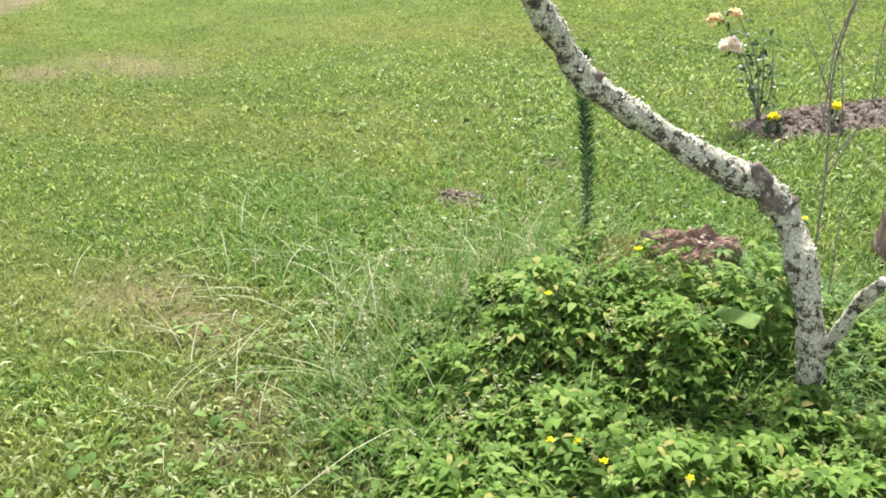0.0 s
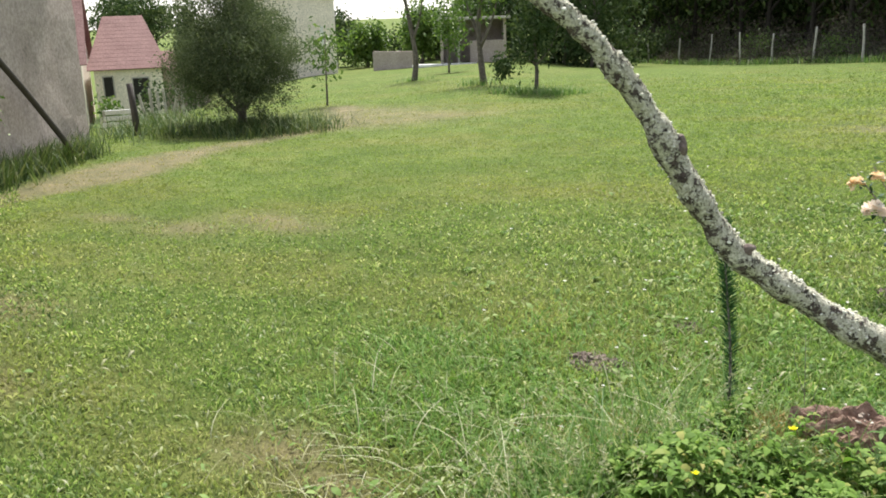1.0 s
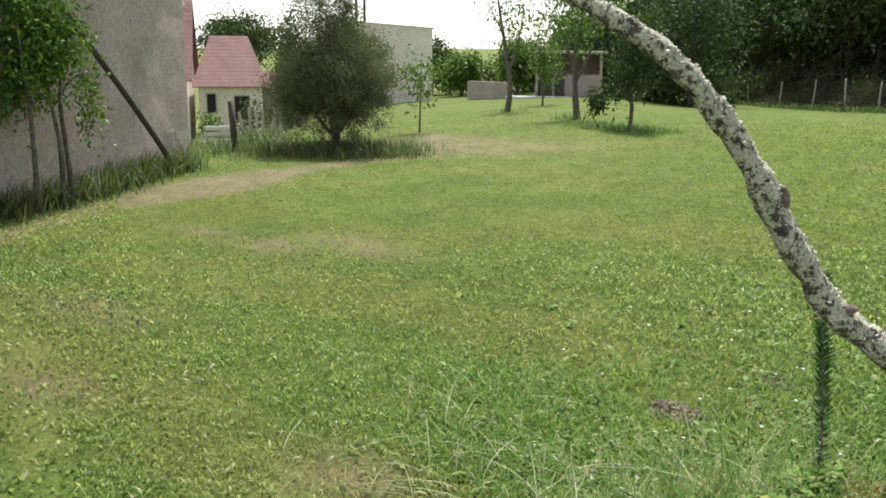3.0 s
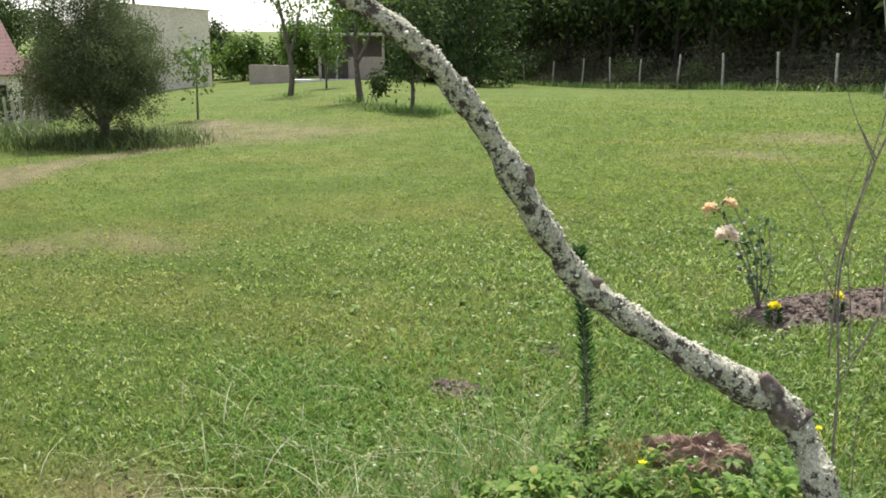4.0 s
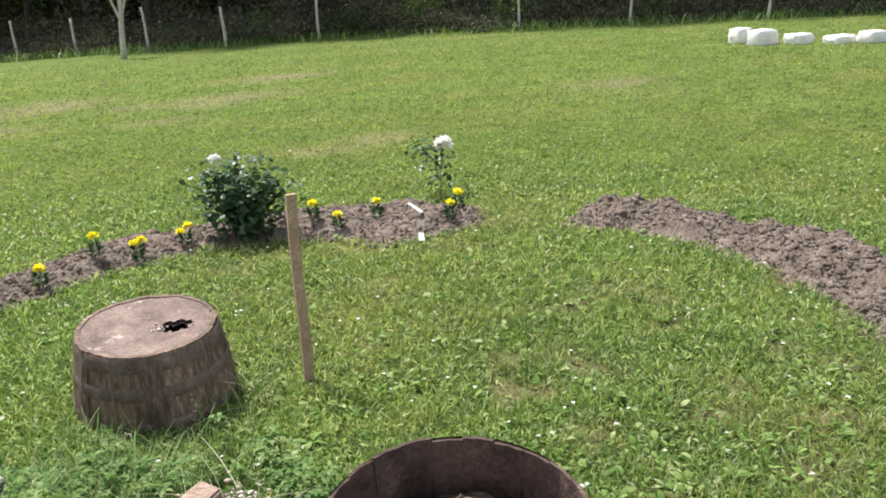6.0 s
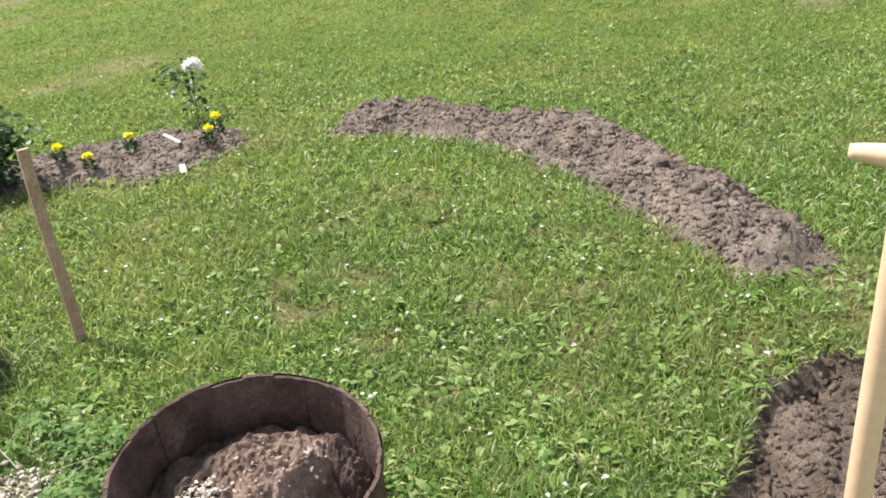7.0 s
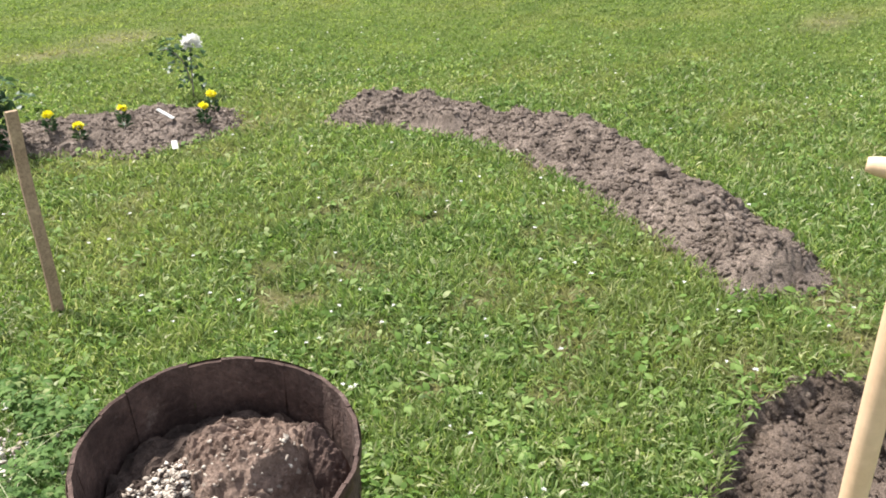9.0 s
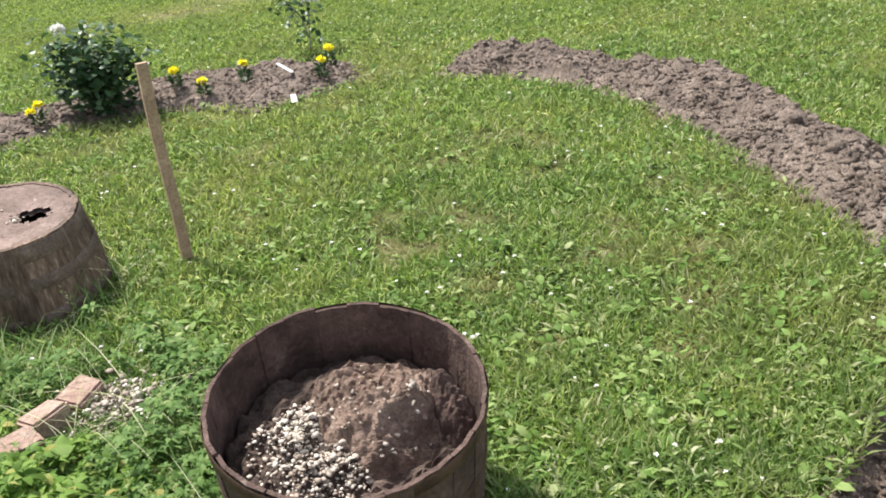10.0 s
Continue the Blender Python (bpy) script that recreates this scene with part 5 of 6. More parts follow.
def build_broad_weed():
    """A few large heart-shaped leaves on stalks at the branch's foot."""
    for k, (x, y, z, size, turn) in enumerate(((-0.16, 1.94, 0.42, 0.08, 2.6), (-0.22, 2.02, 0.40, 0.06, 3.9), (0.46, 2.12, 0.14, 0.08, 1.0))):
        b = thing("broad_leaf_weed", x, y, gz(x, y), "single large pale-green heart-shaped weed leaf on a stalk", "weed", "broad weed leaves")
        top = max(0.08, z - gz(x, y))
        v, f = tube_arrays(spline([(0.03, 0.02, -0.02), (0.02, 0.01, top * 0.6), (0, 0, top)], 7), [0.002] * 7, 5)
        put("stalk", mesh_of("stalk", v, f, tall_mat, True), b)
        c, sn = math.cos(turn), math.sin(turn)
        rim = [(0.0, 0.0)] + [(size * (0.5 - 0.58 * math.cos(a)) * (1 + 0.05 * math.sin(9 * a)), size * 0.62 * math.sin(a) * (1.12 - 0.3 * (1 - math.cos(a)) / 2)) for a in np.linspace(0.25, 6.03, 22)]
        v = [(size * 0.42, 0, 0.006)] + [(p, q, 0.012 * math.cos(8 * q / size) - 0.35 * abs(q) * 0.5 - p * p * 1.6) for p, q in rim]
        v = [(p * c - q * sn, p * sn + q * c, top + r) for p, q, r in v]
        f = [(0, i, i + 1) for i in range(1, len(rim))] + [(0, len(rim), 1)]
        put("leaf_blade", mesh_of("leaf_blade", v, f, clover_mat, True), b)


build_broad_weed()

# ---- flowers ----


def flower_arrays(x, y, z, r, petals, g, up=0.4):
    a = np.linspace(0, 6.28, petals, endpoint=False) + g.random() * 2
    layer = np.arange(petals) % 3
    way = np.column_stack([np.cos(a), np.sin(a), up + 0.55 * layer])
    at = np.tile([x, y, z], (petals, 1))
    return leaves(at, way, r * (1.1 - 0.12 * layer), r * 0.75, 0.0, np.tile([0, 0, 1.0], (petals, 1)) + 0.2 * g.normal(size=(petals, 3)))


def flower_ball(x, y, z, r, n, g, flat):
    """A full double bloom: petals all round a middle."""
    d = g.normal(size=(n, 3))
    d[:, 2] = np.abs(d[:, 2]) * 1.1 - 0.25
    d /= np.linalg.norm(d, axis=1, keepdims=True)
    at = np.array([x, y, z]) + d * r * 0.30 * [1, 1, flat]
    return leaves(at, d * [1, 1, flat] + 0.25 * g.normal(size=(n, 3)), r * 0.85, r * 0.8, 0.0, g.normal(size=(n, 3)) * 0.5 + [0, 0, 1])


def marigold(x, y, heads, seed):
    g = np.random.default_rng(seed)
    z = bed_z(x, y)
    b = thing("marigold", x, y, z, "small bright yellow marigold plant in dug soil", "flower", "marigolds in the bed")
    n = 70
    a = g.random(n) * 6.28
    at = np.column_stack([np.cos(a) * 0.015, np.sin(a) * 0.015, 0.09 * g.random(n)])
    v, f = leaves(at, np.column_stack([np.cos(a), np.sin(a), 0.6 + 0.6 * g.random(n)]), 0.05 * (0.6 + 0.6 * g.random(n)), 0.016, 0.2)
    put("foliage", fast_mesh("foliage", v, f, rose_leaf_mat), b)
    for hx, hy, hz in heads:
        v, f = flower_ball(hx, hy, hz, 0.034, 44, g, 0.7)
        put("flower_head", fast_mesh("flower_head", v, f, yellow_mat), b, "yellow flower head")


for k, (mx, my, heads) in enumerate([
    (-0.10, 4.95, [(0, 0, 0.11)]), (0.24, 5.20, [(0, 0, 0.12)]), (0.56, 5.45, [(0, 0, 0.13)]), (0.80, 5.42, [(-0.02, 0, 0.11), (0.025, 0.02, 0.12)]),
    (1.11, 5.57, [(-0.03, 0, 0.10), (0.03, 0.03, 0.13)]), (1.96, 5.55, [(0, 0, 0.12)]), (2.07, 5.37, [(0, 0, 0.10)]), (2.40, 5.50, [(0, 0, 0.13)]), (2.79, 5.14, [(0, 0, 0.12)]), (2.96, 5.36, [(0, 0, 0.13)])]):
    marigold(mx, my, heads, 60 + k)


pale_bloom_mat = leaf_material("pale_peach_petal", tint_by=(1, 1, 1), stops=[(0.0, (0.92, 0.76, 0.60)), (1.0, (0.95, 0.90, 0.84))], through_light=0.3, rough=0.6)


def rose(name, x, y, canes, blooms, leaf_n, label, petal_mat, seed, size=0.05, leaf_r=0.10):
    g = np.random.default_rng(seed)
    z = max(bed_z(x, y), gz(x, y))
    b = thing(name, x, y, z, label, "rose bush")
    pts_all = []
    for cane in canes:
        line = spline(cane, 12)
        v, f = tube_arrays(line, np.linspace(0.006, 0.003, 12), 6)
        put("cane", mesh_of("cane", v, f, twig_mat, True), b)
        pts_all.append(line[3:])
    pts_all = np.vstack(pts_all)
    p = pts_all[g.integers(0, len(pts_all), leaf_n)] + g.normal(size=(leaf_n, 3)) * leaf_r * [1, 1, 0.8]
    p[:, 2] = np.maximum(p[:, 2], 0.03)
    v, f = broad_leaves(p, np.column_stack([g.normal(size=(leaf_n, 2)), 0.3 * g.normal(size=leaf_n) - 0.1]), 0.9 * size * (0.7 + 0.6 * g.random(leaf_n)), 0.6 * size * (0.7 + 0.6 * g.random(leaf_n)), 0.15, np.column_stack([0.5 * g.normal(size=(leaf_n, 2)), np.ones(leaf_n)]))
    put("leaves", fast_mesh("leaves", v, f, rose_leaf_mat), b)
    for bx, by, bz, s in blooms:
        v, f = flower_ball(bx, by, bz, s, 60, g, 0.85)
        put("bloom", fast_mesh("bloom", v, f, pale_bloom_mat if s > 0.06 and petal_mat == peach_mat else petal_mat), b, "full open rose bloom")


rose("rose_bush", 1.50, 5.62, [[(0, 0, 0), (-0.08, 0.02, 0.25), (-0.17, 0.03, 0.48)], [(0, 0, 0), (0.0, 0.05, 0.28), (0.03, 0.05, 0.50)], [(0, 0, 0), (0.09, -0.02, 0.22), (0.17, 0.0, 0.40)], [(0, 0, 0), (0.04, -0.06, 0.2), (0.10, -0.08, 0.40)], [(0, 0, 0), (-0.09, -0.06, 0.2), (-0.18, -0.05, 0.36)], [(0, 0, 0), (0.12, 0.03, 0.15), (0.22, 0.02, 0.32)]], [(-0.13, 0.05, 0.53, 0.042)], 1100, "dense dark-leaved rose bush with one white bloom in the bed", white_petal_mat, 71, size=0.068, leaf_r=0.085)
rose("white_rose", 3.13, 6.02, [[(0, 0, 0.1), (-0.04, 0, 0.26), (-0.13, 0, 0.36), (-0.20, 0, 0.37)], [(0, 0, 0), (0.02, 0.01, 0.2), (0.03, 0, 0.36)]], [(0.04, 0.0, 0.38, 0.075)], 85, "thin rose stem with one large white bloom", white_petal_mat, 72, size=0.06, leaf_r=0.06)
rose("peach_rose", -0.18, 5.20, [[(0, 0, 0), (-0.08, -0.05, 0.25), (-0.2, -0.12, 0.5)], [(0, 0, 0), (-0.05, 0, 0.35), (-0.22, -0.1, 0.69)], [(0, 0, 0), (-0.1, -0.05, 0.35), (-0.3, -0.14, 0.66)], [(0, 0, 0), (0.0, 0, 0.25), (-0.03, 0, 0.48)], [(0, 0, 0), (0.05, 0, 0.2), (0.02, 0.02, 0.5)]], [(-0.20, -0.14, 0.45, 0.068), (-0.30, -0.15, 0.60, 0.045), (-0.20, -0.13, 0.635, 0.04)], 130, "tall thin rose with three peach-coloured blooms", peach_mat, 73, leaf_r=0.035)


def build_tag():
    for x, y, t in ((2.60, 5.20, -35), (2.44, 4.84, 20)):
        b = thing("plant_label", x, y, max(bed_z(x, y), gz(x, y)), "small white plastic plant label in the soil", "label")
        bm = bmesh.new()
        box(bm, (-0.017, -0.003, -0.01), (0.017, 0.003, 0.11 if t < 0 else 0.06), pose(0, 0, 0.035, -62, 0, -t), 0.001)
        part("strip", bm, white_bag_mat, b)


build_tag()


def scatter_flowers():
    """White daisies and clover heads, yellow buttercups."""
    g = np.random.default_rng(91)
    pieces = []
    for _ in range(330):
        r, a = math.exp(g.uniform(math.log(1.6), math.log(9))), g.uniform(radians(-75), radians(30))
        x, y = -r * math.sin(a), r * math.cos(a)
        if free_of_things(np.array([x]), np.array([y]))[0]:
            pieces.append(flower_arrays(x, y, gz(x, y) + 0.045, 0.006 + 0.004 * g.random() + 0.0006 * r, 7, g, 0.3))
    v, f = stack_leaves(pieces)
    tagged(new("daisies", fast_mesh("daisies", v, f, white_petal_mat)), "tiny white daisies scattered in the lawn", "flowers", kind="stuff")
    pieces = []
    for x, y, z in ((-0.55, 1.55, 0.22), (-0.48, 1.52, 0.2), (-0.62, 1.56, 0.2), (-0.28, 1.52, 0.2), (0.02, 1.42, 0.16), (-0.5, 2.1, 0.42), (-0.72, 1.95, 0.36), (0.98, 1.95, 0.10), (-0.05, 2.5, 0.42)):
        pieces.append(flower_arrays(x, y, z + gz(x, y) * 0.4, 0.014, 8, g, 0.5))
    v, f = stack_leaves(pieces)
    tagged(new("buttercups", fast_mesh("buttercups", v, f, yellow_mat)), "small yellow buttercups among the weeds", "flowers", kind="stuff")


scatter_flowers()


def build_bricks():
    for k, (x, y, t, tilt) in enumerate(((0.600, 2.460, 38, 10), (0.490, 2.385, 28, -6), (0.385, 2.295, 20, 14))):
        b = thing("brick", x, y, gz(x, y) + 0.02, "old pale brick lying half buried in weeds", "brick", "old bricks")
        bm = bmesh.new()
        vs = box(bm, (-0.062, -0.045, -0.04), (0.062, 0.045, 0.085), pose(0, 0, 0, tilt, 4 * k - 4, t), 0.008)
        for w in bm.verts:
            w.co += Vector(noise.noise_vector(w.co * 20 + Vector((k, 0, 0)))) * 0.005
        part("brick_body", bm, brick_mat, b)
    pebbles(520, lambda g: (0.680 + g.normal() * 0.06, 2.360 + g.normal() * 0.07, gz(0.7, 2.3) + 0.03 + 0.05 * g.random()), 0.0095, 77, "gravel_heap", gravel_mat)
    tagged(bpy.data.objects["gravel_heap"], "small heap of white gravel beside old bricks", "gravel", kind="stuff")


build_bricks()

# ---- trees, fence and forest ----


def tree(name, x, y, trunk_pts, trunk_r, limbs, crown_specs, leaf, material, label, seed, category="tree", bark=None, group=""):
    b = thing(name, x, y, gz(x, y) - 0.05, label, category, group)
    g = np.random.default_rng(seed)
    line = spline(trunk_pts, 14)
    pieces = [tube_arrays(line, np.linspace(trunk_r, trunk_r * 0.35, 14), 9, 0.15, seed)]
    for pts in limbs:
        l2 = spline(pts, 9)
        pieces.append(tube_arrays(l2, np.linspace(trunk_r * 0.5, trunk_r * 0.12, 9), 6, 0.1, seed))
    v, f = join_arrays(pieces)
    put("trunk", mesh_of("trunk", v, f, bark or bark_mat, True), b)
    if crown_specs:
        v, f = stack_leaves([crown_arrays(nc, per, rad, c, leaf, spread, hollow, seed * 13 + k) for k, (nc, per, rad, c, spread, hollow) in enumerate(crown_specs)])
        put("crown", fast_mesh("crown", v, f, material), b)
    return b


tree("round_tree", -10.1, 11.6, [(0, 0, 0), (0.03, 0, 0.4), (0, 0.05, 1.2), (0.05, 0, 2.2)], 0.09, [[(0, 0, 0.3), (0.3, 0.1, 0.7), (0.7, 0.3, 1.4)], [(0, 0, 0.3), (-0.35, -0.1, 0.7), (-0.8, 0.1, 1.3)], [(0, 0, 0.35), (0.1, -0.3, 0.8), (0.2, -0.6, 1.5)]],
     [(300, 250, (1.2, 1.2, 0.92), (0, 0, 1.22), 0.10, 0.25), (80, 180, (0.82, 0.82, 0.75), (-0.05, 0, 2.1), 0.15, 0.15), (26, 120, (0.3, 0.3, 0.55), (-0.35, 0.1, 2.85), 0.2, 0.1), (20, 120, (0.22, 0.22, 0.5), (0.25, 0, 2.75), 0.2, 0.1)], 0.034, round_tree_mat, "dense round evergreen fruit tree, dark green", 101)
tree("small_tree", -7.04, 17.4, [(0, 0, 0), (0.02, 0, 0.5), (-0.03, 0, 1.2), (0, 0, 2.1)], 0.05, [[(0, 0, 0.6), (0.3, 0.1, 1.0), (0.5, 0.1, 1.5)], [(0, 0, 0.6), (-0.3, 0, 1.0), (-0.5, 0.1, 1.4)]],
     [(70, 40, (0.60, 0.60, 0.85), (0.02, 0, 1.55), 0.2, 0.3), (12, 30, (0.25, 0.25, 0.3), (-0.75, 0, 0.62), 0.4, 0.2)], 0.10, tree_mat, "small dark-leaved fruit tree on the lawn", 102)
tree("thin_tree", -9.25, 19.7, [(0, 0, 0), (-0.08, 0, 0.7), (-0.12, 0, 1.5), (0.05, 0, 2.6)], 0.09, [[(-0.1, 0, 0.9), (0.25, 0, 1.6), (0.5, 0, 2.6)], [(-0.1, 0, 1.2), (-0.5, 0.1, 2.0), (-0.8, 0.1, 2.8)]],
     [(60, 26, (0.95, 0.95, 0.8), (0, 0, 2.55), 0.25, 0.3)], 0.11, light_tree_mat, "thin fruit tree with light open foliage", 103)
tree("thin_tree", -13.3, 23.6, [(0, 0, 0), (0.08, 0, 0.7), (-0.05, 0, 1.6), (-0.4, 0, 3.4)], 0.10, [[(0, 0, 1.2), (0.3, 0, 2.0), (0.5, 0, 3.2)], [(0, 0, 1.6), (-0.3, 0.1, 2.4), (-0.9, 0.1, 3.4)]],
     [(40, 18, (1.0, 1.0, 1.0), (0.1, 0, 3.0), 0.3, 0.3)], 0.12, light_tree_mat, "nearly bare tree with thin sprays of leaves", 104)
tree("sapling_tree", -14.1, 27.6, [(0, 0, 0), (0, 0, 1.0), (0, 0, 1.9)], 0.04, [], [(45, 26, (0.6, 0.6, 0.95), (0, 0, 1.6), 0.25, 0.2)], 0.12, light_tree_mat, "young bright green tree", 105)
tree("sapling_tree", -11.0, 15.5, [(0, 0, 0), (0.02, 0, 0.7), (0.05, 0, 1.5)], 0.025, [], [(28, 14, (0.45, 0.45, 0.55), (0.05, 0, 1.15), 0.3, 0.2)], 0.10, light_tree_mat, "thin young tree with sparse light leaves", 106)
tree("umbrella_pine", -43.0, 42.0, [(0, 0, 0), (0, 0, 2), (0.2, 0, 4), (0, 0, 6)], 0.3, [[(0, 0, 3.2), (1.0, 0, 4.2), (2.2, 0.8, 5.2)], [(0, 0, 3.2), (-1.0, 0, 4.3), (-2.0, -0.6, 5.2)], [(0, 0, 3.4), (0.5, 0.4, 4.3), (0.9, 1, 5.4)]],
     [(150, 50, (2.7, 2.7, 1.5), (0, 0, 6.0), 0.16, 0.35)], 0.22, tree_mat, "broad dark umbrella pine behind the house", 107)
for k, (cx, cy, h) in enumerate([(-21.8, 23.4, 3.9), (-21.6, 26.3, 3.8)]):
    tree("cypress", cx, cy, [(0, 0, 0), (0, 0, 1.5), (0, 0, 3.2)], 0.08, [], [(120, 40, (0.42, 0.42, h * 0.52), (0, 0, h * 0.5), 0.2, 0.3)], 0.12, tree_mat, "slim dark evergreen cypress tree", 110 + k)
for k, (cx, cy, h, r, mt) in enumerate([(-26.5, 42.5, 2.4, 1.1, light_tree_mat), (-24.5, 46, 2.7, 1.2, light_tree_mat), (-22.0, 40.5, 3.0, 0.9, light_tree_mat), (-21.2, 45.0, 4.2, 1.4, light_tree_mat), (-22.9, 44.0, 2.6, 1.2, tree_mat), (-18.3, 42, 5.2, 1.9, tree_mat), (-15.6, 44, 6.5, 2.3, tree_mat), (-13.2, 41.0, 6.5, 2.2, tree_mat), (-16.5, 48.5, 8.5, 2.6, wood_mat_dark), (-16.9, 46.0, 7.5, 2.5, wood_mat_dark), (-19.5, 50.0, 7.5, 2.4, wood_mat_dark), (-7.2, 51.0, 9.5, 2.6, wood_mat_dark), (-30.5, 45.5, 3.2, 1.7, tree_mat)]):
    tree("garden_tree", cx, cy, [(0, 0, 0), (0.1, 0, h * 0.3), (0, 0, h * 0.8)], 0.11, [[(0, 0, h * 0.3), (r * 0.5, 0, h * 0.6), (r * 0.8, 0, h * 0.8)], [(0, 0, h * 0.35), (-r * 0.5, 0, h * 0.6), (-r * 0.7, 0, h * 0.85)]],
         [(130, 30, (r, r, h * 0.40), (0, 0, h * 0.58), 0.22, 0.3)] + ([(40, 30, (r * 0.9, r * 0.9, h * 0.2), (0, 0, h * 0.16), 0.25, 0.3)] if cx > -19 else []), 0.22, mt, "leafy garden tree beyond the lawn", 120 + k, group="far garden trees")

POSTS = [(24.5, 13.2), (21.5, 15.6), (18.3, 17.9), (15.6, 20.2), (13.3, 22.3), (8.7, 26.3), (6.0, 26.9), (4.0, 28.2), (2.1, 30.0), (0.4, 31.4), (-1.4, 33.6), (-3.1, 35.5), (-4.8, 37.6), (-6.3, 39.5), (-8.0, 42.0), (-10.0, 45.0), (-12.5, 49.0), (-15.0, 54.0), (-18.0, 61.0), (-21.0, 68.0)]


def build_fence():
    b = thing("wire_fence", 4.0, 28.2, gz(4.0, 28.2), "wire fence on weathered grey wooden posts before the wood", "fence")
    o = Vector(b.location)
    g = np.random.default_rng(12)
    tops = []
    for x, y in POSTS:
        z = gz(x, y)
        h, lx, ly = 1.22 + 0.12 * g.normal(), 0.06 * g.normal(), 0.05 * g.normal()
        line = [Vector((x + lx * t + 0.015 * math.sin(5 * t + x), y + ly * t, z - 0.2 + (h + 0.2) * t)) - o for t in np.linspace(0, 1, 8)]
        v, f = tube_arrays(line, np.linspace(0.047, 0.036, 8) * (0.75 + 0.45 * g.random()), 8, 0.2, x)
        put("post", mesh_of("post", v, f, grey_wood_mat, True), b)
        tops.append((x + lx, y + ly, z, h))
    for level in (0.15, 0.4, 0.65, 0.9, 1.1):
        v, f = tube_arrays([Vector((x, y, z + level)) - o for x, y, z, h in tops], [0.0011] * len(tops), 4)
        put("wire", mesh_of("wire", v, f, wire_mat), b)
    v, f = [], []
    for (x0, y0, z0, h0), (x1, y1, z1, h1) in zip(tops[:-1], tops[1:]):
        n = max(2, int(math.hypot(x1 - x0, y1 - y0) / 0.12))
        for k in range(n):
            t = k / n
            p = Vector((x0 + (x1 - x0) * t, y0 + (y1 - y0) * t, z0 + (z1 - z0) * t)) - o
            m = len(v)
            v += [p + Vector((-0.001, 0, 0)), p + Vector((0.001, 0, 0)), p + Vector((0, 0.0015, 0)), p + Vector((-0.001, 0, 1.1)), p + Vector((0.001, 0, 1.1)), p + Vector((0, 0.0015, 1.1))]
            f += [(m, m + 1, m + 4, m + 3), (m + 1, m + 2, m + 5, m + 4), (m + 2, m, m + 3, m + 5)]
    put("netting", mesh_of("netting", v, f, wire_mat), b, "grey wire netting")


build_fence()

tree("pale_dead_tree", 3.0, 26.0, [(0, 0, 0), (0.05, 0, 0.8), (0.1, 0, 1.5), (0.05, 0, 2.4), (-0.1, 0, 3.4)], 0.09, [[(0.08, 0, 1.0), (-0.15, 0, 1.7), (-0.35, 0, 2.7)], [(0.1, 0, 1.2), (0.35, 0, 2.0), (0.45, 0, 3.0)], [(0.1, 0, 1.5), (0.25, 0.1, 2.3), (0.15, 0.1, 3.2)], [(0.05, 0, 1.7), (-0.05, 0, 2.3), (-0.4, 0, 3.3)]], [], 0.1, None, "pale grey leafless tree with forked trunk by the fence", 140, bark=grey_wood_mat)


